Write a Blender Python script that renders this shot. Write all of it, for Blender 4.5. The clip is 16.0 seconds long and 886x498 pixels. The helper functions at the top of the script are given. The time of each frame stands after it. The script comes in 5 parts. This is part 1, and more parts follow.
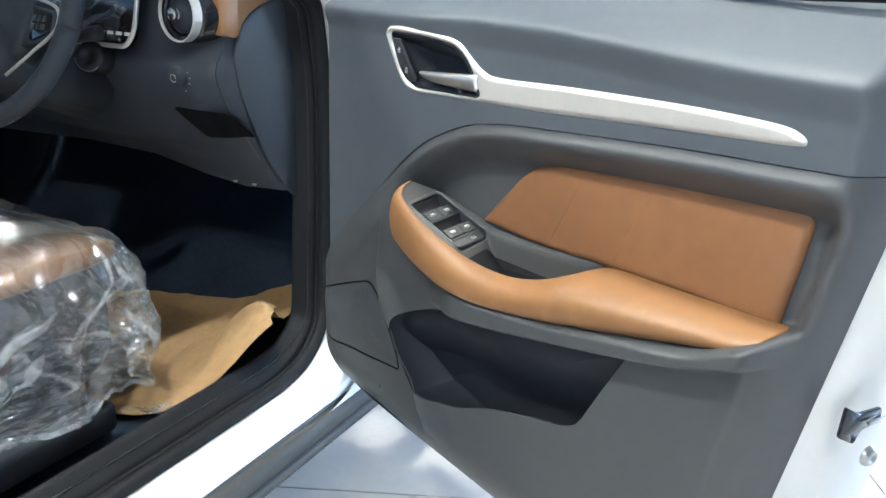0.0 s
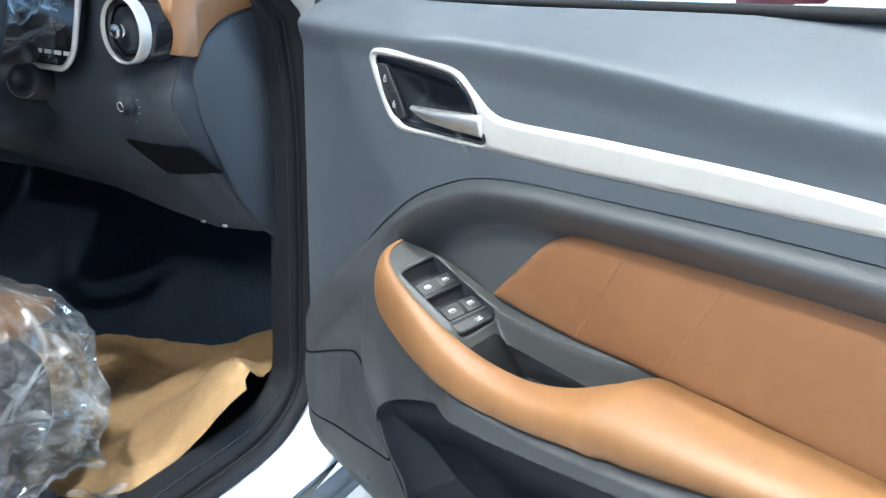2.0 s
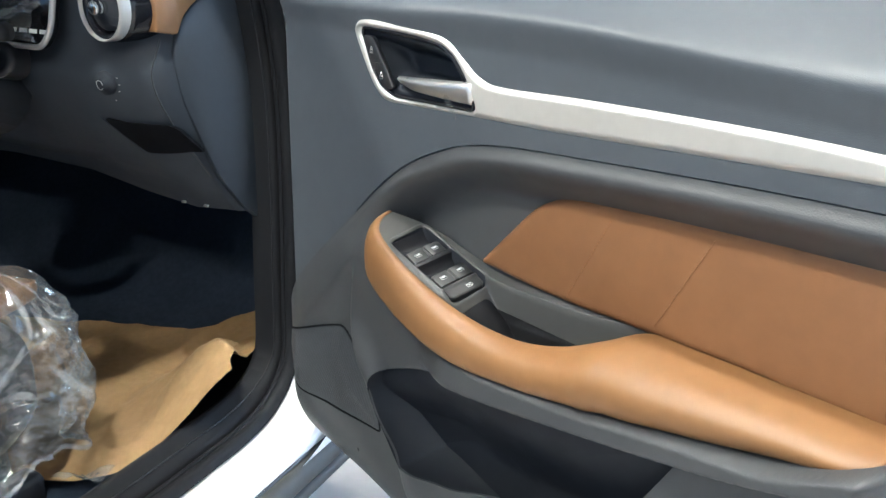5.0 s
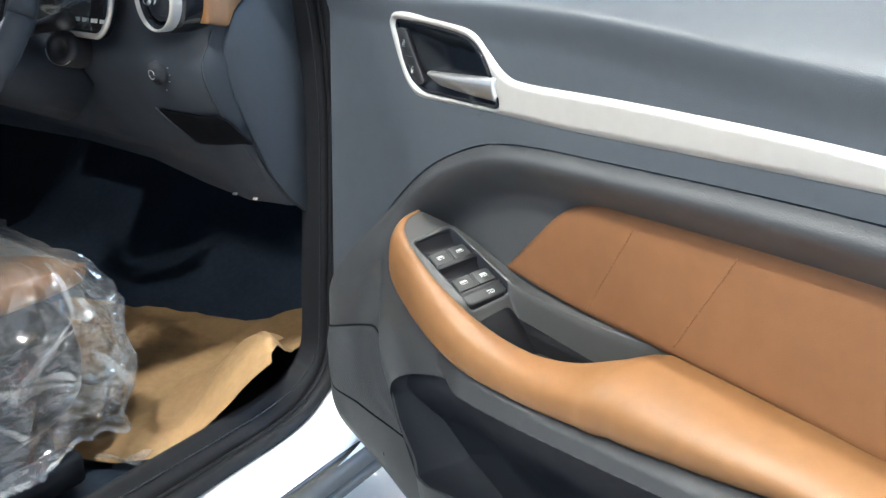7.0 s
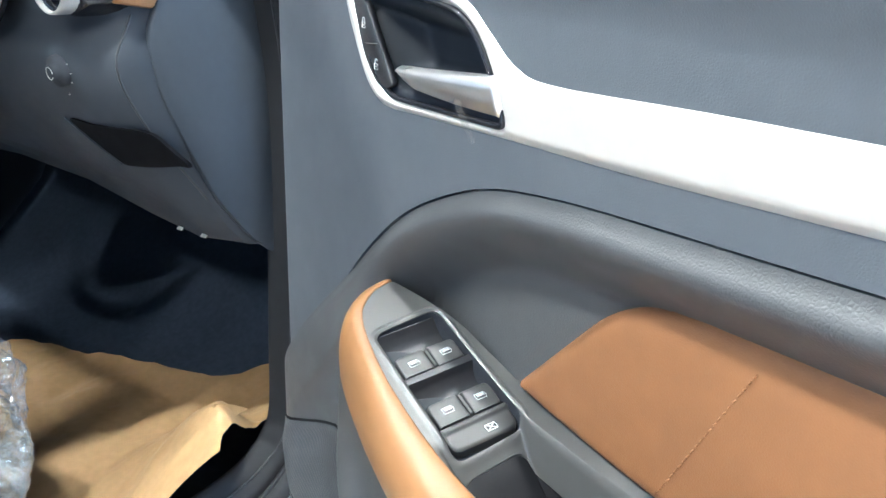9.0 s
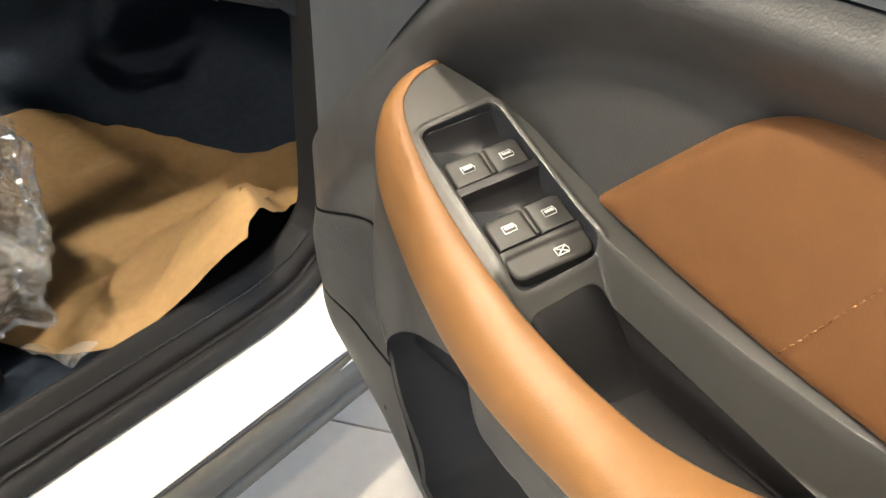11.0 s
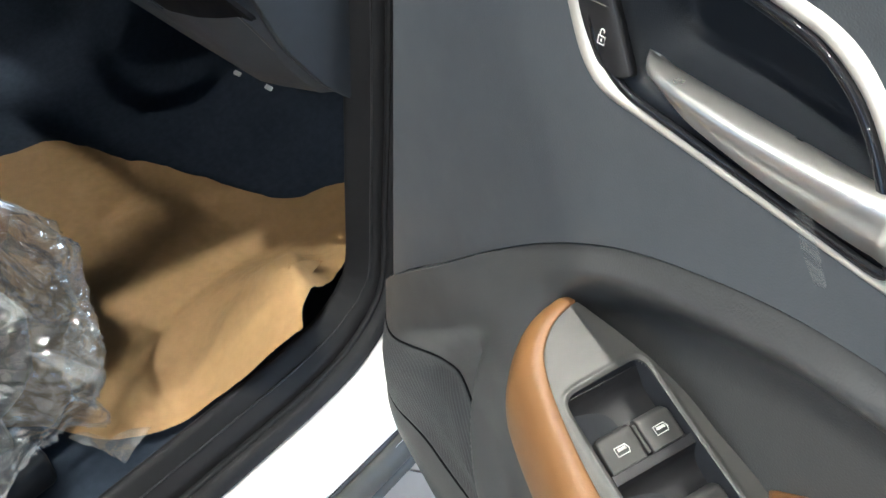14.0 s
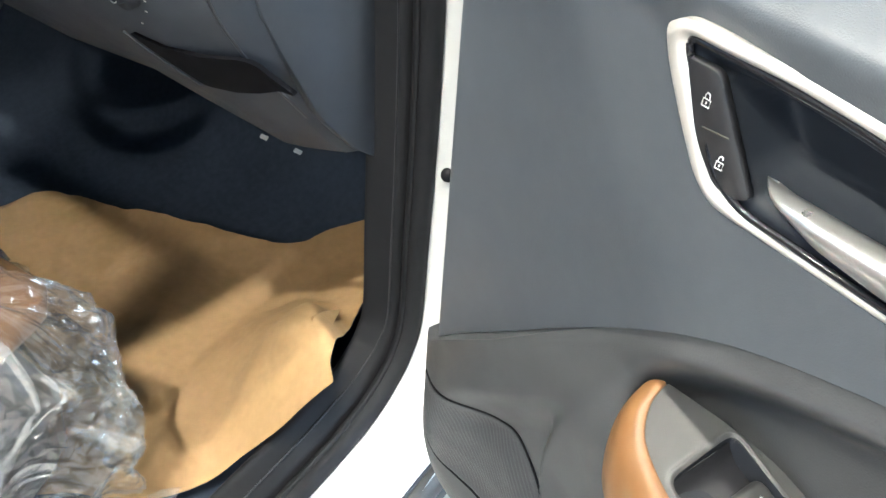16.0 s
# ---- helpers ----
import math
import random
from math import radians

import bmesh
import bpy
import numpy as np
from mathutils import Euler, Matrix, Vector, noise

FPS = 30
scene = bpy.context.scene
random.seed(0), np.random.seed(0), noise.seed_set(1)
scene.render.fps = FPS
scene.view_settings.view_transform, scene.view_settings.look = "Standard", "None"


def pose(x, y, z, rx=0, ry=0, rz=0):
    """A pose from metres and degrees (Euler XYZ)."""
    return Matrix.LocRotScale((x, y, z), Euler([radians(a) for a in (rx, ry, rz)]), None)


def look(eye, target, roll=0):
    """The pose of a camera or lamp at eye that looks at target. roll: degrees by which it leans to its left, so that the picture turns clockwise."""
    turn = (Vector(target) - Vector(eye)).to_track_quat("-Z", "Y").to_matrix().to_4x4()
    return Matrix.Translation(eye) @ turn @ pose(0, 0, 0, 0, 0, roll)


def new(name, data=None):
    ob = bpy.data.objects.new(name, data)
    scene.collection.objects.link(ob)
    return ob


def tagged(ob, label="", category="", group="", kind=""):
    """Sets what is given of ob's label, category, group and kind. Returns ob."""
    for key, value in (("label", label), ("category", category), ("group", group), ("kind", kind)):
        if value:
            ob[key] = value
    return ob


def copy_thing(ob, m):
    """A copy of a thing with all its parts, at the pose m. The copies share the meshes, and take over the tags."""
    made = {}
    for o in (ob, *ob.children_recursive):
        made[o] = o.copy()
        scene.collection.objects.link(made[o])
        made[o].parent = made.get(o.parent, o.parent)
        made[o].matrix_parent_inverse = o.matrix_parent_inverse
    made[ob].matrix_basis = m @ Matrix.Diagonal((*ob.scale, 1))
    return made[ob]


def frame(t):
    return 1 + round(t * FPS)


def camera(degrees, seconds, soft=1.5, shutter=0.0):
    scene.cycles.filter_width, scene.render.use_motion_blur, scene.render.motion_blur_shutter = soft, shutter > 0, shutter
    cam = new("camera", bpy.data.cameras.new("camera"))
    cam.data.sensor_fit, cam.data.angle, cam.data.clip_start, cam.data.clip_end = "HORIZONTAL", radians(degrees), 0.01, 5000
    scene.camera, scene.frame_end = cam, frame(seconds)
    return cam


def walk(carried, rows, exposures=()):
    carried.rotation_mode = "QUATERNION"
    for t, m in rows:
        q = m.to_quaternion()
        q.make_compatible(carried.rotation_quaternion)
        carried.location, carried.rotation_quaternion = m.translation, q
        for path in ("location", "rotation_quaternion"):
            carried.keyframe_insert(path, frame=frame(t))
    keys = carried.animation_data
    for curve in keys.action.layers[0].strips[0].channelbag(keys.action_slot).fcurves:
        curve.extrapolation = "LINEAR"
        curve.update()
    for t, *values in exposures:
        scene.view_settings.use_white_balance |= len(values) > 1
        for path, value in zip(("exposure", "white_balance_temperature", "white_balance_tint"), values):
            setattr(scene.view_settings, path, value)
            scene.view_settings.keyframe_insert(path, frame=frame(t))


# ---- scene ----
cam = camera(58.7, 16.0)
PATH = [
    (0, (-0.023, 0.017, 1.167), (-1.506, 1.179, 0.495), 2.5),
    (0.5, (-0.024, 0.043, 1.142), (-1.513, 1.195, 0.467), 2.5),
    (1, (-0.044, 0.096, 1.123), (-1.533, 1.249, 0.45), 2.7),
    (1.5, (-0.114, 0.146, 1.145), (-1.606, 1.294, 0.47), 2.5),
    (2, (-0.213, 0.183, 1.182), (-1.711, 1.315, 0.494), 2.0),
    (2.5, (-0.292, 0.201, 1.209), (-1.787, 1.321, 0.494), 1.5),
    (3, (-0.344, 0.212, 1.209), (-1.815, 1.355, 0.481), 1.4),
    (3.5, (-0.367, 0.214, 1.205), (-1.825, 1.376, 0.482), 1.4),
    (4, (-0.374, 0.212, 1.199), (-1.825, 1.385, 0.48), 1.3),
    (4.5, (-0.337, 0.19, 1.191), (-1.781, 1.375, 0.475), 1.3),
    (5, (-0.211, 0.151, 1.163), (-1.652, 1.343, 0.454), 1.8),
    (5.2, (-0.151, 0.141, 1.165), (-1.596, 1.328, 0.455), 2.1),
    (7.3, (-0.223, 0.264, 1.141), (-1.816, 1.25, 0.44), 2.4),
    (7.5, (-0.284, 0.287, 1.127), (-1.883, 1.268, 0.432), 2.7),
    (8, (-0.365, 0.349, 1.111), (-1.97, 1.319, 0.417), 2.6),
    (8.2, (-0.384, 0.374, 1.114), (-1.994, 1.335, 0.418), 2.5),
    (10.3, (-0.515, 0.464, 1.066), (-2.163, 1.34, 0.347), 2.3),
    (10.5, (-0.523, 0.466, 1.067), (-2.125, 1.318, 0.225), 2.3),
    (11, (-0.544, 0.472, 1.067), (-1.951, 1.226, -0.138), 2.5),
    (11.5, (-0.56, 0.475, 1.074), (-1.865, 1.207, -0.252), 3.3),
    (12, (-0.578, 0.481, 1.088), (-1.877, 1.205, -0.249), 3.2),
    (12.5, (-0.585, 0.483, 1.096), (-1.873, 1.197, -0.258), 3.3),
    (13, (-0.594, 0.479, 1.107), (-1.882, 1.184, -0.251), 3.1),
    (13.5, (-0.654, 0.462, 1.153), (-1.947, 1.155, -0.206), 2.8),
    (14, (-0.713, 0.457, 1.187), (-2.007, 1.191, -0.15), 3.2),
    (14.5, (-0.749, 0.459, 1.218), (-2.036, 1.21, -0.116), 2.2),
    (15, (-0.767, 0.474, 1.23), (-2.017, 1.234, -0.133), 2.1),
    (15.5, (-0.775, 0.475, 1.233), (-2.041, 1.264, -0.098), 2.3),
    (16, (-0.775, 0.386, 1.24), (-2.009, 1.237, -0.085), 4.1),
]
EXPOSURES = [(0.0, 0.58, 4850, 4), (1.0, 0.51, 4850, 4), (2.0, 0.90, 4650, 4), (2.5, 0.92, 4650, 4), (3.0, 0.60, 4720, 5), (4.0, 0.46, 4850, 5), (5.0, 0.52, 4980, 5), (7.5, 0.92, 4900, 6),
             (8.0, 1.34, 4700, 5), (10.5, 1.08, 5550, 7), (11.0, 0.70, 6050, 9), (11.5, 0.36, 6150, 9), (12.0, 0.14, 6050, 9), (12.5, 0.24, 5850, 8), (13.0, 0.30, 5750, 8), (13.5, 0.42, 5500, 7), (14.0, 0.54, 5180, 6),
             (14.5, 0.92, 5130, 5), (15.5, 0.94, 5250, 6), (16.0, 1.12, 5200, 6)]
walk(cam, [(t, look(eye, target, roll)) for t, eye, target, roll in PATH], EXPOSURES)

# ---- light ----
world = bpy.data.worlds.new("world")
scene.world = world
world.use_nodes = True
wn = world.node_tree
sky = wn.nodes.new("ShaderNodeTexSky")
sky.sky_type, sky.sun_disc = "NISHITA", False
sky.sun_elevation, sky.sun_rotation = radians(50), radians(20)
wn.links.new(sky.outputs[0], wn.nodes["Background"].inputs[0])
wn.nodes["Background"].inputs[1].default_value = 0.15


def area_lamp(name, loc, target, sx, sy, watts, colour):
    data = bpy.data.lights.new(name, "AREA")
    data.shape, data.size, data.size_y, data.energy, data.color = "RECTANGLE", sx, sy, watts, colour
    ob = new(name, data)
    ob.matrix_world = look(loc, target)
    return ob


# ---- materials ----
def material(name, colour, rough=0.5, metal=0.0, spec=0.5, vary=0.12, vary_scale=6.0, grain=0.0, grain_scale=900.0,
             grain_kind="voronoi", wear=0.0, wear_scale=40.0, coat=0.0, rough_vary=0.08):
    m = bpy.data.materials.new(name)
    m.use_nodes = True
    nt = m.node_tree
    b = nt.nodes["Principled BSDF"]
    b.inputs["Roughness"].default_value, b.inputs["Metallic"].default_value = rough, metal
    b.inputs["Specular IOR Level"].default_value = spec
    b.inputs["Coat Weight"].default_value = coat
    b.inputs["Coat Roughness"].default_value = 0.06
    co = nt.nodes.new("ShaderNodeTexCoord")

    def noise_tex(scale, detail=4.0):
        n = nt.nodes.new("ShaderNodeTexNoise")
        n.inputs["Scale"].default_value, n.inputs["Detail"].default_value = scale, detail
        nt.links.new(co.outputs["Object"], n.inputs["Vector"])
        return n

    big, fine = noise_tex(vary_scale), noise_tex(vary_scale * 14)
    add = nt.nodes.new("ShaderNodeMath")
    add.operation = "ADD"
    nt.links.new(big.outputs[0], add.inputs[0])
    nt.links.new(fine.outputs[0], add.inputs[1])
    ramp = nt.nodes.new("ShaderNodeMapRange")
    ramp.inputs["From Min"].default_value, ramp.inputs["From Max"].default_value = 0.7, 1.3
    ramp.inputs["To Min"].default_value, ramp.inputs["To Max"].default_value = 1 - vary, 1 + vary
    nt.links.new(add.outputs[0], ramp.inputs["Value"])
    mul = nt.nodes.new("ShaderNodeMix")
    mul.data_type, mul.blend_type = "RGBA", "MULTIPLY"
    mul.inputs["Factor"].default_value = 1.0
    mul.inputs["A"].default_value = (*colour, 1)
    nt.links.new(ramp.outputs[0], mul.inputs["B"])
    nt.links.new(mul.outputs["Result"], b.inputs["Base Color"])
    if rough_vary:
        rr = nt.nodes.new("ShaderNodeMapRange")
        rr.inputs["To Min"].default_value, rr.inputs["To Max"].default_value = max(0.02, rough - rough_vary), min(1, rough + rough_vary)
        nt.links.new(noise_tex(vary_scale * 5, 6).outputs[0], rr.inputs["Value"])
        nt.links.new(rr.outputs[0], b.inputs["Roughness"])
    last = None
    if grain:
        if grain_kind == "voronoi":
            g = nt.nodes.new("ShaderNodeTexVoronoi")
            g.feature = "DISTANCE_TO_EDGE"
            g.inputs["Scale"].default_value = grain_scale
            nt.links.new(co.outputs["Object"], g.inputs["Vector"])
            out = g.outputs["Distance"]
        else:
            g = noise_tex(grain_scale, 3)
            out = g.outputs[0]
        last = nt.nodes.new("ShaderNodeBump")
        last.inputs["Strength"].default_value, last.inputs["Distance"].default_value = grain, 0.0010
        nt.links.new(out, last.inputs["Height"])
    if wear:
        w = nt.nodes.new("ShaderNodeBump")
        w.inputs["Strength"].default_value, w.inputs["Distance"].default_value = wear, 0.004
        nt.links.new(noise_tex(wear_scale, 3).outputs[0], w.inputs["Height"])
        if last:
            nt.links.new(last.outputs[0], w.inputs["Normal"])
        last = w
    if last:
        nt.links.new(last.outputs[0], b.inputs["Normal"])
    return m


def glowing(name, colour, strength):
    m = bpy.data.materials.new(name)
    m.use_nodes = True
    b = m.node_tree.nodes["Principled BSDF"]
    b.inputs["Base Color"].default_value = (*colour, 1)
    b.inputs["Emission Color"].default_value = (*colour, 1)
    b.inputs["Emission Strength"].default_value = strength
    return m


TRIM = material("soft_grey_trim", (0.063, 0.070, 0.081), 0.46, grain=0.16, grain_scale=650, vary=0.05)
TRIM_LOW = material("grey_lower_trim", (0.051, 0.0525, 0.055), 0.46, grain=0.22, grain_scale=520, vary=0.05)
PANEL = material("charcoal_switch_plastic", (0.055, 0.055, 0.053), 0.42, grain=0.08, grain_scale=1500, grain_kind="noise", vary=0.04)
BLACK = material("black_plastic", (0.018, 0.018, 0.020), 0.42, grain=0.1, grain_scale=1300, vary=0.08)
BOWL = material("dark_bowl_plastic", (0.012, 0.015, 0.021), 0.55, spec=0.3, grain=0.1, grain_scale=900, vary=0.06)
# near-black colour that stands in for the shade inside openings
RECESS_SHADE = material("painted_recess_shade", (0.005, 0.005, 0.006), 0.9, spec=0.08, vary=0.1)
LINER = material("black_liner", (0.018, 0.020, 0.025), 0.7, spec=0.25, grain=0.2, grain_scale=900, vary=0.1)
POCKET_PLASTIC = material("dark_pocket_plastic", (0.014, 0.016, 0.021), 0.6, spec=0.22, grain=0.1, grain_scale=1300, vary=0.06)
# switch panel plastic, darkened to carry the shade inside the grip cup
SHADED_CUP = material("shaded_cup_plastic", (0.006, 0.006, 0.007), 0.6, spec=0.12, grain=0.1, grain_scale=1300, vary=0.1)
GLOSS = material("gloss_black", (0.012, 0.012, 0.014), 0.08, vary=0.05, rough_vary=0.03)
KEYMAT = material("key_plastic", (0.038, 0.038, 0.037), 0.55, grain=0.06, grain_scale=1800, grain_kind="noise", vary=0.04)
TAN = material("tan_leather", (0.205, 0.101, 0.034), 0.48, grain=0.16, grain_scale=900, vary=0.07, vary_scale=5, wear=0.05, wear_scale=30)
TAN_INSERT = material("tan_insert_leather", (0.176, 0.081, 0.030), 0.5, grain=0.2, grain_scale=640, vary=0.07, vary_scale=4, wear=0.1, wear_scale=24)
THREAD = material("tan_thread", (0.25, 0.120, 0.050), 0.7)
SILVER = material("satin_silver", (0.53, 0.51, 0.475), 0.38, metal=0.5, vary=0.04, rough_vary=0.05)
CHROME = material("chrome", (0.82, 0.81, 0.79), 0.12, metal=1.0, vary=0.04, rough_vary=0.05)
LEVER = material("satin_chrome", (0.70, 0.69, 0.67), 0.28, metal=0.9, vary=0.03, rough_vary=0.02)
MIRROR = material("mirror_silvering", (0.9, 0.9, 0.9), 0.01, metal=1.0, vary=0.0, rough_vary=0.0)
PAINT = material("white_car_paint", (0.58, 0.578, 0.562), 0.30, vary=0.01, coat=0.4, rough_vary=0.0)
RUBBER = material("black_rubber", (0.010, 0.010, 0.011), 0.65, spec=0.16, grain=0.15, grain_scale=500, grain_kind="noise", vary=0.12)
SILL = material("sill_plastic", (0.010, 0.010, 0.011), 0.65, spec=0.16, grain=0.12, grain_scale=900, vary=0.1, wear=0.06)
MOULD = material("grey_sill_moulding", (0.042, 0.041, 0.037), 0.6, spec=0.3, grain=0.12, grain_scale=900, vary=0.08)
# carpet and dash colours are lifted, bluish, to stand in for haze
CARPET = material("black_carpet", (0.026, 0.034, 0.050), 0.95, spec=0.1, grain=0.6, grain_scale=1100, grain_kind="noise", vary=0.2)
DASH = material("dark_dash_plastic", (0.032, 0.037, 0.045), 0.58, spec=0.3, grain=0.2, grain_scale=800, vary=0.06)
PAPER = material("brown_kraft_paper", (0.270, 0.172, 0.078), 0.72, spec=0.25, vary=0.10, vary_scale=5, wear=0.15, wear_scale=30, grain=0.1, grain_scale=1200, grain_kind="noise")
WHITE = material("white_print", (0.75, 0.75, 0.73), 0.5)
TILE = material("pale_floor_tile", (0.51, 0.468, 0.415), 0.38, spec=0.3, vary=0.05, vary_scale=2.5, rough_vary=0.06)
GROUT = material("grey_grout", (0.26, 0.24, 0.23), 0.85)
# greys for the unseen walls and ceiling, lowered to cut bounced fill
WALL = material("grey_wall_paint", (0.38, 0.38, 0.38), 0.8, vary=0.03, vary_scale=1.0)
CEILING = material("grey_ceiling_paint", (0.28, 0.28, 0.29), 0.85, vary=0.05, vary_scale=1.0)
STEEL = material("zinc_steel", (0.45, 0.44, 0.41), 0.35, metal=1.0)
MAROON = material("maroon_print", (0.10, 0.025, 0.035), 0.35, vary=0.2)
RED = material("red_print", (0.70, 0.09, 0.05), 0.4, vary=0.08)
BOARD = material("white_board", (0.78, 0.78, 0.80), 0.45, vary=0.04)
# glow of the unseen downlights that are added overhead
LAMP = glowing("added_downlight_glow", (1.0, 0.83, 0.60), 2450.0)


def film_material(name, cloud, rough):
    """Thin clear wrapping: mostly see-through, with glossy creases."""
    m = bpy.data.materials.new(name)
    m.use_nodes = True
    nt = m.node_tree
    nt.nodes.remove(nt.nodes["Principled BSDF"])
    out = nt.nodes["Material Output"]
    clear, gloss, milk = (nt.nodes.new(n) for n in ("ShaderNodeBsdfTransparent", "ShaderNodeBsdfGlossy", "ShaderNodeBsdfDiffuse"))
    clear.inputs[0].default_value = (0.93, 0.94, 0.94, 1)
    gloss.inputs["Roughness"].default_value = rough
    milk.inputs[0].default_value = (0.80, 0.80, 0.78, 1)
    rim = nt.nodes.new("ShaderNodeLayerWeight")
    rim.inputs["Blend"].default_value = 0.5
    steep, fres = nt.nodes.new("ShaderNodeMath"), nt.nodes.new("ShaderNodeMath")
    steep.operation, steep.inputs[1].default_value = "POWER", 4.0
    fres.operation = "MULTIPLY_ADD"
    fres.inputs[1].default_value, fres.inputs[2].default_value = 0.55, 0.15
    nt.links.new(rim.outputs["Facing"], steep.inputs[0])
    nt.links.new(steep.outputs[0], fres.inputs[0])
    co, stretch, warp = nt.nodes.new("ShaderNodeTexCoord"), nt.nodes.new("ShaderNodeMapping"), nt.nodes.new("ShaderNodeTexNoise")
    stretch.inputs["Scale"].default_value = (1.0, 1.0, 0.55)
    nt.links.new(co.outputs["Object"], stretch.inputs["Vector"])
    warp.inputs["Scale"].default_value, warp.inputs["Detail"].default_value = 16, 3
    nt.links.new(stretch.outputs[0], warp.inputs["Vector"])
    push = nt.nodes.new("ShaderNodeVectorMath")
    push.operation = "MULTIPLY_ADD"
    push.inputs[1].default_value = (0.03, 0.03, 0.03)
    nt.links.new(warp.outputs["Color"], push.inputs[0])
    nt.links.new(stretch.outputs[0], push.inputs[2])

    ridge, bump = nt.nodes.new("ShaderNodeTexNoise"), nt.nodes.new("ShaderNodeBump")
    ridge.noise_type = "RIDGED_MULTIFRACTAL"
    ridge.inputs["Scale"].default_value, ridge.inputs["Detail"].default_value = 24, 3
    nt.links.new(push.outputs[0], ridge.inputs["Vector"])
    bump.inputs["Strength"].default_value, bump.inputs["Distance"].default_value = 0.5, 0.006
    nt.links.new(ridge.outputs[0], bump.inputs["Height"])
    crinkle, lines, fine = nt.nodes.new("ShaderNodeMapping"), nt.nodes.new("ShaderNodeTexNoise"), nt.nodes.new("ShaderNodeBump")
    crinkle.inputs["Scale"].default_value = (1.0, 1.0, 3.2)
    nt.links.new(push.outputs[0], crinkle.inputs["Vector"])
    lines.noise_type = "RIDGED_MULTIFRACTAL"
    lines.inputs["Scale"].default_value, lines.inputs["Detail"].default_value = 42, 4
    nt.links.new(crinkle.outputs[0], lines.inputs["Vector"])
    fine.inputs["Strength"].default_value, fine.inputs["Distance"].default_value = 0.55, 0.004
    nt.links.new(lines.outputs[0], fine.inputs["Height"])
    nt.links.new(bump.outputs[0], fine.inputs["Normal"])
    for n in (gloss, rim):
        nt.links.new(fine.outputs[0], n.inputs["Normal"])
    haze, mix = nt.nodes.new("ShaderNodeMixShader"), nt.nodes.new("ShaderNodeMixShader")
    haze.inputs[0].default_value = cloud
    nt.links.new(clear.outputs[0], haze.inputs[1])
    nt.links.new(milk.outputs[0], haze.inputs[2])
    nt.links.new(fres.outputs[0], mix.inputs[0])
    nt.links.new(haze.outputs[0], mix.inputs[1])
    nt.links.new(gloss.outputs[0], mix.inputs[2])
    nt.links.new(mix.outputs[0], out.inputs[0])
    return m


FILM = film_material("clear_wrap", 0.045, 0.17)
HEM_FILM = film_material("gathered_wrap", 0.17, 0.22)


# ---- mesh tools ----
def thing(name, loc, label, category, group="", kind=""):
    ob = new(name)
    ob.location = loc
    ob.empty_display_size = 0.05
    return tagged(ob, label, category, group, kind)


def origin_of(ob):
    return Vector(ob.location) if ob.parent is None and ob.type == "EMPTY" else Vector((0, 0, 0))


def part(name, vf, mat, parent=None, label="", smooth=True):
    """One mesh object in world coordinates, linked under a thing or a part."""
    verts, faces = vf
    me = bpy.data.meshes.new(name)
    me.from_pydata([tuple(v) for v in verts], [], faces)
    me.materials.append(mat)
    bm = bmesh.new()
    bm.from_mesh(me)
    bmesh.ops.recalc_face_normals(bm, faces=bm.faces)
    bm.to_mesh(me)
    bm.free()
    if smooth:
        me.shade_smooth()
    ob = new(name, me)
    if parent:
        ob.parent = parent
        ob.matrix_parent_inverse = Matrix.Translation(-origin_of(parent))
    return tagged(ob, label)


def flip_to(ob, direction):
    """Turn an open sheet so that its normals face the given direction."""
    me = ob.data
    total = Vector((0, 0, 0))
    for p in me.polygons:
        total += p.normal * p.area
    if total.dot(Vector(direction)) < 0:
        me.flip_normals()
    return ob


def joined(*parts):
    verts, faces = [], []
    for v, f in parts:
        k = len(verts)
        verts += list(v)
        faces += [tuple(i + k for i in q) for q in f]
    return verts, faces


def spline(pts, n=8, closed=False):
    """A smooth curve through a few control points of any dimension."""
    P = [np.array(p, float) for p in pts]
    m = len(P)
    out = []
    for i in range(m if closed else m - 1):
        a, b, c, d = (P[(i + k) % m] if closed else P[min(max(i + k, 0), m - 1)] for k in (-1, 0, 1, 2))
        for j in range(n):
            t = j / n
            out.append(0.5 * (2 * b + (c - a) * t + (2 * a - 5 * b + 4 * c - d) * t * t + (3 * b - a - 3 * c + d) * t ** 3))
    if not closed:
        out.append(P[-1])
    return np.array(out)


def rounded(pts, r, n=6):
    """A closed polygon with its corners rounded to radius r (or one radius a corner)."""
    P = [np.array(p, float) for p in pts]
    out = []
    for i in range(len(P)):
        a, b, c = P[i - 1], P[i], P[(i + 1) % len(P)]
        ri = r[i] if isinstance(r, (list, tuple)) else r
        u, v = (a - b), (c - b)
        lu, lv = np.linalg.norm(u), np.linalg.norm(v)
        k = min(ri, lu * 0.45, lv * 0.45)
        p, q = b + u / lu * k, b + v / lv * k
        for j in range(n + 1):
            t = j / n
            out.append((1 - t) ** 2 * p + 2 * t * (1 - t) * b + t * t * q)
    return np.array(out)


def curve_at(pts):
    """A function that reads a smooth height from control points (x, h)."""
    s = spline(pts, 10)
    return lambda x: np.interp(x, s[:, 0], s[:, 1])


def smooth(a, b, x):
    t = np.clip((np.asarray(x, float) - a) / (b - a), 0, 1)
    return t * t * (3 - 2 * t)


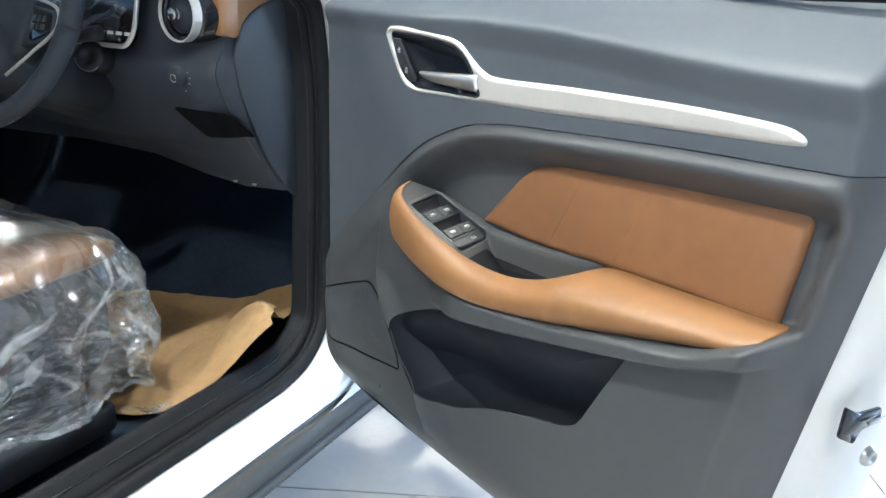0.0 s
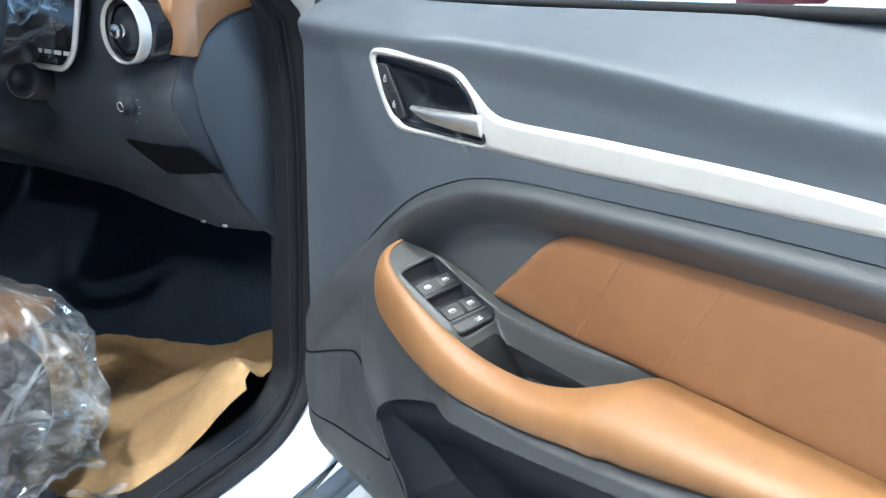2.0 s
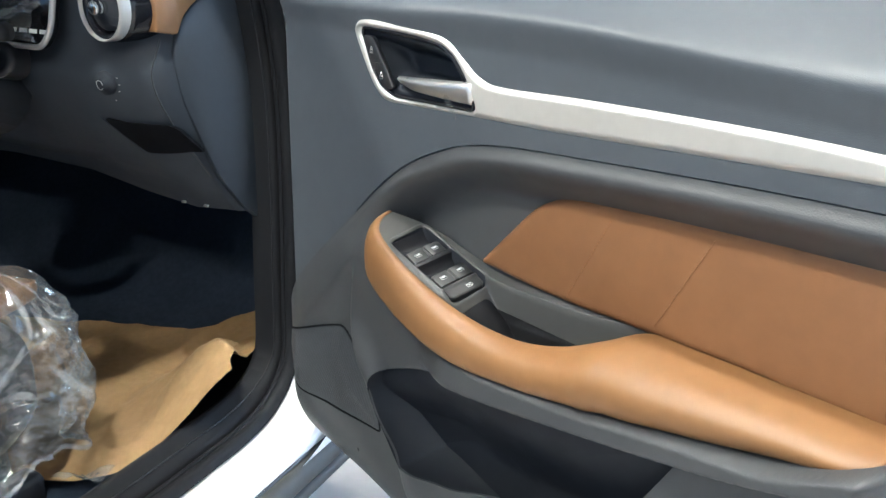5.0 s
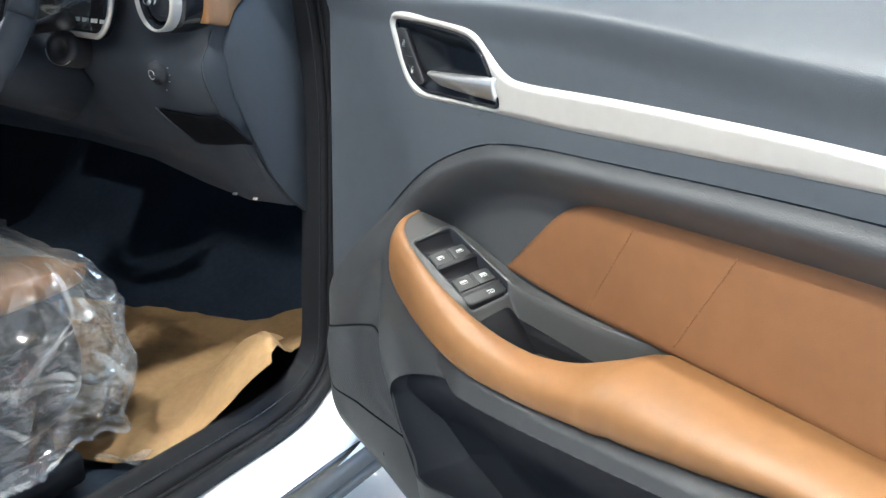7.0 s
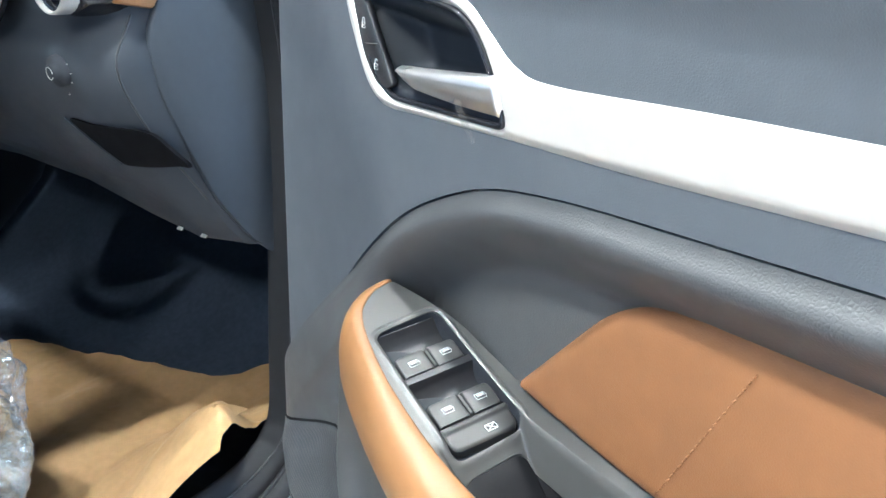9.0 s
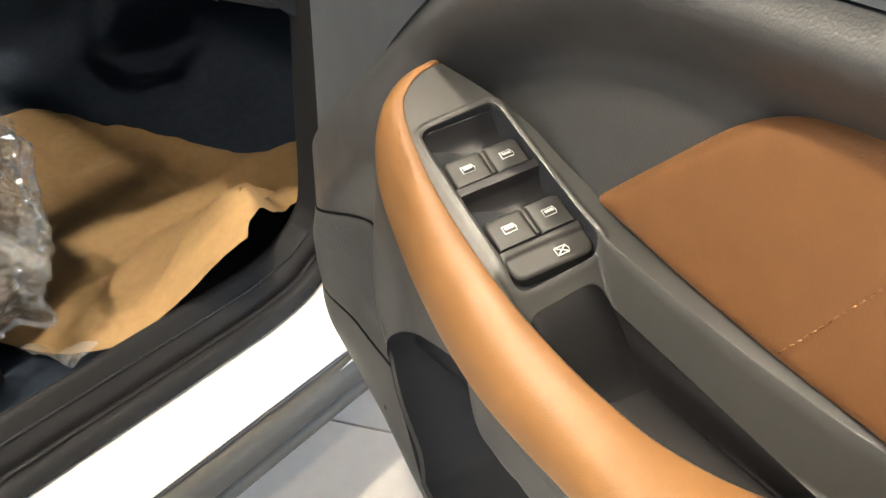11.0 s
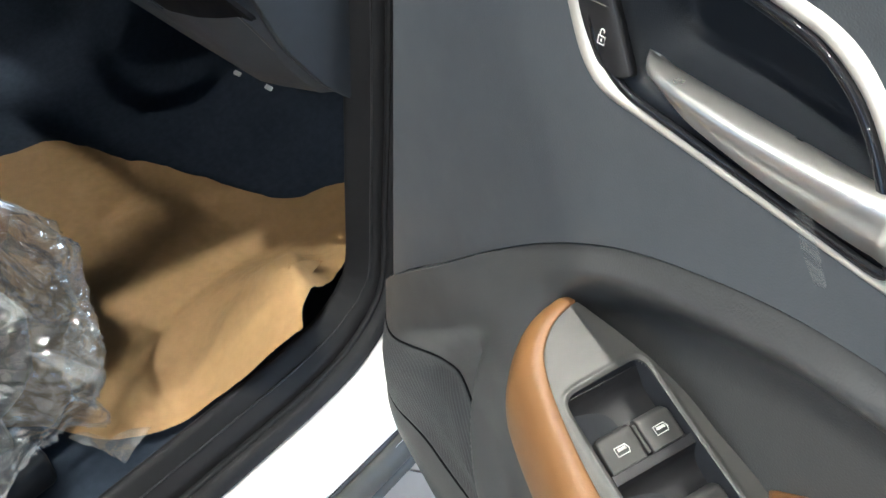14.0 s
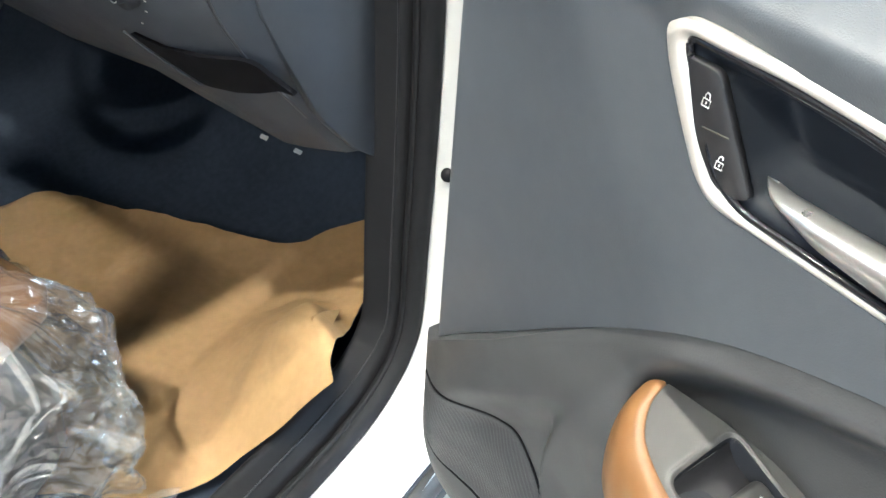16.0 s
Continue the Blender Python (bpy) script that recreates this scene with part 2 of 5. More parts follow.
def inside(poly, A, B):
    """Signed distance to a closed outline, positive inside."""
    P = np.asarray(poly, float)
    Q = np.roll(P, -1, 0)
    shape = A.shape
    a, b = A.ravel(), B.ravel()
    best = np.full(a.shape, 1e9)
    par = np.zeros(a.shape, bool)
    for p, q in zip(P, Q):
        d = q - p
        L = d @ d + 1e-18
        t = np.clip(((a - p[0]) * d[0] + (b - p[1]) * d[1]) / L, 0, 1)
        best = np.minimum(best, (a - p[0] - t * d[0]) ** 2 + (b - p[1] - t * d[1]) ** 2)
        cross = (p[1] > b) != (q[1] > b)
        with np.errstate(divide="ignore", invalid="ignore"):
            par ^= cross & (a < (q[0] - p[0]) * (b - p[1]) / (q[1] - p[1]) + p[0])
    return (np.sqrt(best) * np.where(par, 1, -1)).reshape(shape)


def clipped(A, B, S, surf, skirt=None):
    """A grid of plan points (A, B), kept where S is positive and cut cleanly at S = 0. surf(a, b, s) lifts it; skirt moves the border's second row."""
    n, m = A.shape
    verts, plan, index = [], [], {}

    def add(key, a, b, s):
        if key not in index:
            index[key] = len(plan)
            plan.append((a, b, s))
        return index[key]

    faces = []
    for i in range(n - 1):
        for j in range(m - 1):
            c = [(i, j), (i + 1, j), (i + 1, j + 1), (i, j + 1)]
            s = [S[p] for p in c]
            if max(s) <= 0:
                continue
            poly = []
            for k in range(4):
                p, q, sp, sq = c[k], c[(k + 1) % 4], s[k], s[(k + 1) % 4]
                if sp > 0:
                    poly.append(add(p, A[p], B[p], sp))
                if (sp > 0) != (sq > 0):
                    t = sp / (sp - sq)
                    poly.append(add((min(p, q), max(p, q), 0), A[p] + (A[q] - A[p]) * t, B[p] + (B[q] - B[p]) * t, 0.0))
            if len(poly) > 2:
                faces.append(tuple(poly))
    pl = np.array(plan)
    verts = [Vector(v) for v in surf(pl[:, 0], pl[:, 1], pl[:, 2])]
    if skirt:
        count = {}
        for f in faces:
            for k in range(len(f)):
                e = (f[k], f[(k + 1) % len(f)])
                count.setdefault((min(e), max(e)), []).append(e)
        top, low = {}, {}
        for es in count.values():
            if len(es) == 1:
                for v in es[0]:
                    if v not in top:
                        top[v] = len(verts)
                        verts.append(verts[v].copy())
                        low[v] = len(verts)
                        verts.append(skirt(verts[v]))
                a, b = es[0]
                faces.append((top[b], top[a], low[a], low[b]))
    return verts, faces


def skin(outline, res, surf, holes=(), skirt=None):
    P = np.asarray(outline, float)
    lo, hi = P.min(0) - res, P.max(0) + res
    a = np.arange(lo[0], hi[0] + res, res)
    b = np.arange(lo[1], hi[1] + res, res)
    A, B = np.meshgrid(a, b, indexing="ij")
    S = inside(P, A, B)
    for h in holes:
        S = np.minimum(S, -inside(h, A, B))
    return clipped(A, B, S, surf, skirt)


def loft(rings, closed=True, cap=True):
    n = len(rings[0])
    verts = [Vector(p) for r in rings for p in r]
    faces = []
    for i in range(len(rings) - 1):
        for j in range(n if closed else n - 1):
            k = (j + 1) % n
            faces.append((i * n + j, i * n + k, (i + 1) * n + k, (i + 1) * n + j))
    if cap and closed:
        faces.append(tuple(range(n)))
        faces.append(tuple(range((len(rings) - 1) * n, len(rings) * n)))
    return verts, faces


def tube(path, radius, n=10):
    """A round bar along a path; radius is one number or one a point."""
    P = [Vector(p) for p in path]
    rings = []
    for i, p in enumerate(P):
        d = (P[min(i + 1, len(P) - 1)] - P[max(i - 1, 0)]).normalized()
        u = d.cross(Vector((0.13, 0.2, 0.97))).normalized()
        v = d.cross(u)
        r = radius[i] if isinstance(radius, (list, tuple, np.ndarray)) else radius
        rings.append([p + (u * math.cos(a) + v * math.sin(a)) * r for a in (2 * math.pi * k / n for k in range(n))])
    return loft(rings)


def box(m, sx, sy, sz, bevel=0.002, segs=2):
    """A bevelled box centred on the pose m."""
    bm = bmesh.new()
    bmesh.ops.create_cube(bm, size=1)
    bmesh.ops.scale(bm, vec=(sx, sy, sz), verts=bm.verts)
    if bevel:
        bmesh.ops.bevel(bm, geom=bm.edges[:], offset=min(bevel, 0.45 * min(sx, sy, sz)), segments=segs, affect="EDGES", profile=0.5)
    bm.verts.ensure_lookup_table()
    out = [m @ v.co for v in bm.verts], [tuple(v.index for v in f.verts) for f in bm.faces]
    bm.free()
    return out


def lathe(m, profile, n=40):
    """Turn a profile of (radius, height) about the local z of the pose m."""
    rings = []
    for k in range(n):
        a = 2 * math.pi * k / n
        rings.append([m @ Vector((r * math.cos(a), r * math.sin(a), h)) for r, h in profile])
    verts = [p for r in rings for p in r]
    w = len(profile)
    faces = [(k * w + j, k * w + j + 1, ((k + 1) % n) * w + j + 1, ((k + 1) % n) * w + j) for k in range(n) for j in range(w - 1)]
    return verts, faces


def prism(outline, lift, depth, bevel=0.0):
    """An outline in plan lifted to 3D by lift(a, b, h), from h = 0 to depth."""
    P = np.asarray(outline, float)
    n = len(P)
    c = P.mean(0)

    def ring(scale, h):
        return [lift(*(c + (p - c) * scale), h) for p in P]
    size = np.abs(P - c).max()
    rings = [ring(1, 0), ring(1, depth - bevel)]
    if bevel:
        rings += [ring(1 - 0.3 * bevel / size, depth - 0.3 * bevel), ring(1 - bevel / size, depth)]
    return loft(rings)


# ---- the showroom ----
TILE_TURN = radians(50.4)
floor = thing("floor", (0, 0, 0), "pale polished showroom floor tiles with thin grey joints", "floor", kind="structure")
part("grout_bed", box(pose(0, 1, -0.035), 15, 15, 0.06, 0), GROUT, floor, smooth=False)


def wall(name, cx, cy, sx, sy, label="unseen showroom wall, greyed to cut bounced light", z=1.8, h=3.6):
    ob = part(name, box(pose(cx, cy, z), sx, sy, h, 0), WALL, smooth=False)
    return tagged(ob, label, "wall", kind="structure")


wall("wall_west", -7.6, 1, 0.2, 15)
wall("wall_east", 7.6, 1, 0.2, 15)
ceiling = part("ceiling", box(pose(0, 1, 3.7), 15.4, 15.4, 0.2, 0), CEILING, smooth=False)
tagged(ceiling, "unseen showroom ceiling, greyed to cut bounced light, with added round lamps", "ceiling", kind="structure")

# glass front: mullions with open daylight behind
front = thing("window_1", (0, 8.6, 0), "tall glazed showroom front with grey metal posts", "window", kind="structure")
for i in range(9):
    part("mullion", box(pose(-7.5 + i * 1.875, 8.6, 1.8), 0.07, 0.12, 3.6, 0.005), STEEL, front)
part("transom", box(pose(0, 8.6, 2.7), 15, 0.1, 0.07, 0.005), STEEL, front)
# made-up rear glazing, never seen, that gives a fill light its place
added_rear_glazing = thing("window_2", (0, -6.6, 0), "unseen rear glazing with grey metal posts, made up for a fill light", "window", kind="structure")
for i in range(9):
    part("mullion", box(pose(-7.5 + i * 1.875, -6.6, 1.8), 0.07, 0.12, 3.6, 0.005), STEEL, added_rear_glazing)
part("transom", box(pose(0, -6.6, 2.7), 15, 0.1, 0.07, 0.005), STEEL, added_rear_glazing)
yard = part("pavement", box(pose(0, -58, -0.2), 300, 102, 0.1, 0), material("grey_concrete", (0.40, 0.39, 0.38), 0.9, vary=0.15, vary_scale=0.5), smooth=False)
tagged(yard, "unseen grey concrete yard outside the made-up rear glazing", "ground", kind="structure")
ground = part("ground", box(pose(0, 60, -0.2), 300, 102, 0.1, 0), material("pale_concrete", (0.45, 0.44, 0.42), 0.9, vary=0.15, vary_scale=0.5), smooth=False)
tagged(ground, "pale concrete forecourt outside the glass front", "ground", kind="structure")
# glowing sheet added to burn out the view beyond the door
backdrop = part("backdrop", box(pose(0, 34, 12), 130, 0.2, 26, 0), glowing("added_sky_glow", (0.93, 0.97, 1.0), 5.0), smooth=False)
tagged(backdrop, "glowing backdrop added as a burnt-out overcast sky beyond the glass front", "sky", kind="structure")
# area lamp added in the front opening to strengthen its daylight
area_lamp("window_daylight", (-1.0, 8.4, 1.9), (-1.0, 0, 1.0), 13, 3.2, 1150, (0.72, 0.86, 1.0))
# fill lamp added at the made-up rear glazing
area_lamp("rear_window_daylight", (0.0, -6.4, 1.9), (0, 0, 1.0), 13, 3.2, 60, (0.66, 0.83, 1.0))


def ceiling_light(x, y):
    ob = thing("ceiling_light", (x, y, 3.58), "unseen round ceiling downlight, added to light the door and cabin", "lamp", "ceiling lamps")
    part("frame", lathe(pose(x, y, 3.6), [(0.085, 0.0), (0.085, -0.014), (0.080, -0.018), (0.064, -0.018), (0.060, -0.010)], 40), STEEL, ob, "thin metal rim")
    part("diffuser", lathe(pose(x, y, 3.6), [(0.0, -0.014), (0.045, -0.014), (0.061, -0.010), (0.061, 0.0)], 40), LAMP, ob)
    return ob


# unseen downlights; most places are made up for warm fill on the door
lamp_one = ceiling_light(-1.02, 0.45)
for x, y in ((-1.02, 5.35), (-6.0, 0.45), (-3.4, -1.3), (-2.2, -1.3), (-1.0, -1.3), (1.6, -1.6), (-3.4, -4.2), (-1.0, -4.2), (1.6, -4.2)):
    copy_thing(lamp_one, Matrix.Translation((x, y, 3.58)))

# unseen narrow spotlight added for the paper's lit patch, its beam kept off the door
spot_eye, spot_aim = (-0.514, -0.219, 3.48), (-1.75, 0.20, 0.60)
spot = bpy.data.lights.new("spot_beam", "SPOT")
spot.energy, spot.color, spot.spot_size, spot.spot_blend, spot.shadow_soft_size = 400, (1.0, 0.86, 0.64), radians(31), 0.35, 0.03
new("spot_beam", spot).matrix_world = look(spot_eye, spot_aim)
spot_fixture = thing("spotlight", (-0.514, -0.219, 3.60), "unseen grey metal ceiling spotlight, added for the lit patch on the paper", "lamp")
SPOT = look(spot_eye, spot_aim)
part("can", lathe(SPOT, [(0.046, 0.004), (0.052, 0.002), (0.054, 0.010), (0.054, 0.085), (0.046, 0.098), (0.0, 0.100)], 32), STEEL, spot_fixture, "tilted metal lamp can")
part("stem", tube([(-0.514, -0.219, 3.60), SPOT @ Vector((0, 0, 0.095))], 0.009, 12), STEEL, spot_fixture)

# ---- the car's own frame: s forward, r outward to the driver's side, z up ----
FWD = Vector((-0.4149, 0.9099, 0)).normalized()
OUT = Vector((FWD.y, -FWD.x, 0))
HINGE = Vector((-1.25, 0.72, 0))
UP = Vector((0, 0, 1))


def C(s, r, z):
    return HINGE + FWD * s + OUT * r + UP * z


def car_pose(s, r, z):
    """A pose in the car's frame: x outward, y forward, z up."""
    p = C(s, r, z)
    return Matrix(((OUT.x, FWD.x, 0, p.x), (OUT.y, FWD.y, 0, p.y), (0, 0, 1, p.z), (0, 0, 0, 1)))


# ---- the open door ----
door = thing("front_door", (-0.8, 0.75, 0.30), "open car door, white outside, with grey and tan leather inner trim", "car door")
FRONT = (0, -1, 0)
seam = curve_at([(-1.30, 0.575), (-1.215, 0.652), (-1.165, 0.708), (-1.10, 0.772), (-1.04, 0.833), (-0.985, 0.884), (-0.93, 0.925),
                 (-0.875, 0.953), (-0.82, 0.973), (-0.75, 0.985), (-0.65, 0.994), (-0.5, 1.006), (-0.375, 1.013), (-0.29, 1.018)])
arm_mid = curve_at([(-1.3, 0.80), (-1.0, 0.82), (-0.95, 0.825), (-0.92, 0.800), (-0.89, 0.785), (-0.85, 0.776), (-0.80, 0.765), (-0.75, 0.764), (-0.70, 0.769), (-0.65, 0.777), (-0.60, 0.787), (-0.50, 0.810), (-0.43, 0.825), (-0.385, 0.846), (-0.37, 0.853), (-0.33, 0.864), (-0.25, 0.87)])
carrier = curve_at([(-1.3, 0.70), (-0.93, 0.70), (-0.86, 0.703), (-0.75, 0.717), (-0.60, 0.751), (-0.47, 0.784), (-0.40, 0.807), (-0.34, 0.83), (-0.25, 0.86)])
belt = curve_at([(-1.30, 1.130), (-1.10, 1.135), (-0.865, 1.140), (-0.70, 1.146), (-0.58, 1.150), (-0.28, 1.158)])
sill_edge = curve_at([(-1.30, 0.56), (-1.262, 0.545), (-1.235, 0.492), (-1.19, 0.456), (-1.12, 0.445), (-0.8, 0.444), (-0.28, 0.444)])


cheek_edge = curve_at([(0.44, -0.86), (0.50, -0.868), (0.553, -0.885), (0.601, -0.938), (0.634, -0.964), (0.655, -0.990), (0.680, -1.012), (0.703, -1.020), (0.743, -1.017), (0.80, -1.002), (0.9, -0.98)])


def rear_edge(z):
    return -0.297 - 0.172 * np.clip(0.985 - z, 0, 1)


def trim_depth(x, z, lower):
    """How far the trim stands out of the plane y = 0.70, toward the cabin."""
    x, z = np.asarray(x, float), np.asarray(z, float)
    d = np.full(x.shape, 0.02)
    up = z - (1.104 + 0.006 * smooth(-1.0, -0.8, x) - 0.016 * smooth(-0.75, -0.35, x))
    if lower:
        sl = (seam(x + 0.004) - seam(x - 0.004)) / 0.008
        q = (seam(x) - z) / np.sqrt(1 + sl * sl)
        g = smooth(-1.03, -0.93, x)
        d = 0.0185 + 0.0060 * smooth(0.0, 0.016, q) - 0.0405 * smooth(0.012, 0.060, q) * g
        d = d * g + (1 - g) * (0.0185 + 0.003 * smooth(0.0, 0.010, q) + 0.018 * smooth(0.012, 0.060, q) * smooth(-1.26, -1.12, x))
        soft = 0.045 * (1 - smooth(-1.0, -0.93, x))
        w = smooth(0.002 + soft, -0.010 - soft, z - arm_mid(x))
        d = d * (1 - w) + w * (0.036 + 0.006 * smooth(-1.05, -0.9, x))
        d = d + w * 0.028 * smooth(-0.003, 0.009, z - carrier(x)) * smooth(-0.875, -0.775, x) * smooth(-0.335, -0.352, x)
        h = smooth(0.046, 0.014, rear_edge(z) - x)
        d = d * (1 - h) + h * 0.017
        low = smooth(0.045, 0.095, q) * smooth(0.47, 0.56, z)
        edge = cheek_edge(z)
        d = d - 0.024 * smooth(edge + 0.002, edge - 0.017, x) * low * smooth(-1.20, -1.10, x)
        d = d + 0.014 * smooth(edge - 0.006, edge + 0.006, x) * smooth(edge + 0.085, edge + 0.02, x) * smooth(0.715, 0.640, z) * smooth(0.48, 0.54, z)
        d = d + 0.007 * np.exp(-((x + 0.815) / 0.055) ** 2) * smooth(0.640, 0.575, z) * smooth(0.46, 0.52, z)
        d = d - 0.022 * np.clip((0.505 - z) / 0.06, 0, 1) ** 2
    d = d - 1.7 * 0.5 * (up + np.sqrt(up * up + 0.005 ** 2)) + 0.009 * smooth(-0.040, -0.002, up)
    d = d - (0.046 * np.clip((-1.15 - x) / 0.11, 0, 1) ** 2 if lower else 0.046 * np.clip((-1.196 - x) / 0.026, 0, 1) ** 2)
    e = rear_edge(z) - x
    d = d - 0.050 * np.clip((0.030 - e) / 0.030, 0, 1) ** 2 
    return d


BEZEL_IN = rounded([(-1.0115, 1.0765), (-0.987, 1.0775), (-0.90, 1.0748), (-0.862, 1.0705), (-0.841, 1.0605), (-0.8245, 1.044),
                    (-0.8035, 1.0115), (-0.895, 1.0080), (-0.947, 1.0058), (-0.969, 1.0160)], [0.014, 0.02, 0.03, 0.02, 0.02, 0.02, 0.009, 0.02, 0.012, 0.012])
SILVER_OUT = spline([(-1.0215, 1.0670), (-1.0140, 1.0815), (-0.987, 1.0858), (-0.90, 1.083), (-0.857, 1.0785), (-0.828, 1.062), (-0.800, 1.046), (-0.765, 1.0415),
                     (-0.65, 1.0465), (-0.50, 1.0505), (-0.40, 1.0495), (-0.372, 1.0445), (-0.364, 1.0365), (-0.376, 1.0315), (-0.45, 1.0265), (-0.566, 1.019),
                     (-0.70, 1.010), (-0.79, 1.006), (-0.895, 1.0005), (-0.953, 0.9980), (-0.977, 1.006), (-0.998, 1.030)], 8, True)
POCKET = rounded([(-0.957, 0.630), (-0.948, 0.655), (-0.914, 0.674), (-0.868, 0.695), (-0.824, 0.708), (-0.75, 0.716), (-0.60, 0.747), (-0.507, 0.773), (-0.545, 0.700), (-0.570, 0.648),
                  (-0.634, 0.630), (-0.729, 0.597), (-0.790, 0.568), (-0.845, 0.557), (-0.880, 0.553), (-0.934, 0.601)], [0.012, 0.014, 0.03, 0.03, 0.03, 0.06, 0.06, 0.004, 0.04, 0.045, 0.03, 0.03, 0.03, 0.02, 0.003, 0.03], 8)
INSERT = rounded([(-0.822, 0.836), (-0.737, 0.926), (-0.690, 0.946), (-0.588, 0.957), (-0.477, 0.965), (-0.357, 0.9725), (-0.366, 0.906), (-0.375, 0.848),
                  (-0.50, 0.846), (-0.60, 0.840), (-0.72, 0.832)], [0.004, 0.07, 0.06, 0.05, 0.06, 0.016, 0.03, 0.004, 0.05, 0.05, 0.05], 8)


def trim_sheet(name, z_low, z_high, lower, holes, mat, label):
    nu, nv = (330, 84) if not lower else (330, 190)
    u, v = np.linspace(0, 1, nu), np.linspace(0, 1, nv)
    if not lower:
        v = 1 - (1 - v) ** 1.25
    U, V = np.meshgrid(u, v, indexing="ij")
    front = -1.262 if lower else -1.223
    X = front + U * (-0.298 - front)
    Z = z_low(X) + V * (z_high(X) - z_low(X))
    X = X + U ** 3 * (rear_edge(Z) + 0.298)
    S = np.full(X.shape, 1.0)
    for h in holes:
        S = np.minimum(S, -inside(h, X, Z))

    def surf(a, b, s):
        return np.stack([a, 0.70 - trim_depth(a, b, lower), b], 1)
    ob = part(name, clipped(X, Z, S, surf, lambda p: p + Vector((0, 0.0035 if lower and p.z < 0.80 and -1.0 < p.x < -0.5 else 0.016, 0))), mat, door, label)
    return flip_to(ob, FRONT)


trim_sheet("upper_trim", lambda x: seam(x) + 0.0007, belt, False, [BEZEL_IN], TRIM, "slate grey grained soft upper trim")
trim_sheet("lower_trim", sill_edge, lambda x: seam(x) - 0.0007, True, [POCKET], TRIM_LOW, "dark grey moulded lower trim")

# pressed-metal shell behind the trim
shell_out = [(-1.272, 0.60), (-1.24, 0.44), (-1.17, 0.402), (-0.42, 0.40), (-0.372, 0.43), (-0.340, 0.70), (-0.296, 0.985), (-0.292, 1.085), (-1.275, 1.06)]
shell_ol = rounded(shell_out, 0.03)
part("door_shell", prism(shell_ol, lambda a, b, h: Vector((a + 0.20 * h, 0.733 + h, b)), 0.150, 0.012), PAINT, door, "white painted door shell")
part("belt_strip", tube(spline([(-1.13, 0.752, 1.133), (-0.86, 0.754, 1.143), (-0.58, 0.755, 1.153), (-0.29, 0.756, 1.161)], 8), 0.0055, 8), RUBBER, door, "black rubber window wiper strip")
part("sail_panel", prism(rounded([(-1.275, 1.105), (-1.09, 1.128), (-1.12, 1.165), (-1.26, 1.285)], 0.012), lambda a, b, h: Vector((a, 0.775 - h, b)), 0.04, 0.008), BLACK, door,
     "black triangular mirror foot panel")

part("edge_seal", tube(spline([(-1.266, 0.742, 0.60), (-1.262, 0.736, 0.54), (-1.236, 0.730, 0.462), (-1.19, 0.727, 0.423), (-1.10, 0.726, 0.411), (-0.8, 0.726, 0.409), (-0.43, 0.728, 0.410)], 8), 0.011, 10), RUBBER, door, "black rubber seal along the door's lower edge")

# latch and bolts on the shell's rear face
LF = Matrix(((0.196, 0, 0.98, -0.302), (0.98, 0, -0.196, 0.775), (0, 1, 0, 0.762), (0, 0, 0, 1)))
latch = part("latch", prism(rounded([(-0.034, 0.022), (-0.012, 0.010), (0.022, 0.010), (0.022, -0.004), (-0.006, -0.010), (-0.012, -0.024), (-0.036, -0.012)], 0.004),
             lambda a, b, h: LF @ Vector((a, b, h)), 0.004, 0.0008), GLOSS, door, "black door latch with a steel fork")
part("fork", box(LF @ pose(0.012, 0.0, 0.008), 0.03, 0.005, 0.004, 0.0015), STEEL, latch)
for bx, bz in ((0.022, -0.048), (0.048, 0.045), (0.055, -0.02)):
    bolt = part("bolt", lathe(LF @ pose(bx, bz, 0.0), [(0.0, 0.005), (0.004, 0.005), (0.0045, 0.007), (0.009, 0.006), (0.011, 0.003), (0.0115, 0.0)], 20), STEEL, door, "zinc-plated latch bolt")


# silver sweep with the handle bezel
def silver_surf(a, b, s):
    lift = 0.0062 * smooth(-0.003, 0.0065, s)
    return np.stack([a, 0.70 - trim_depth(a, b, False) + 0.002 - lift, b], 1)


flip_to(part("silver_trim", skin(SILVER_OUT, 0.0014, silver_surf, [BEZEL_IN], lambda p: p + Vector((0, 0.018, 0))), SILVER, door,
             "satin silver sweep round the inside handle"), FRONT)


# handle bowl: gloss lip, dark bowl, chrome lever, lock switch
def bowl_surf(a, b, s):
    y = 0.682 + 0.034 * smooth(0.004, 0.026, s) * smooth(-1.0, -0.955, a + 0.6 * (b - 1.04)) * (0.55 + 0.45 * smooth(-0.80, -0.87, a))
    return np.stack([a, y, b], 1)


c_in = BEZEL_IN.mean(0)
flip_to(part("handle_bowl", skin(c_in + (BEZEL_IN - c_in) * 1.01, 0.0025, bowl_surf), BOWL, door, "dark moulded bowl behind the handle lever"), FRONT)
part("bowl_lip", tube([(p[0], 0.679, p[1]) for p in np.vstack([c_in + (BEZEL_IN - c_in) * 0.985, [c_in + (BEZEL_IN[0] - c_in) * 0.985]])], 0.0022, 8), GLOSS, door, "gloss black lip")
rings = []
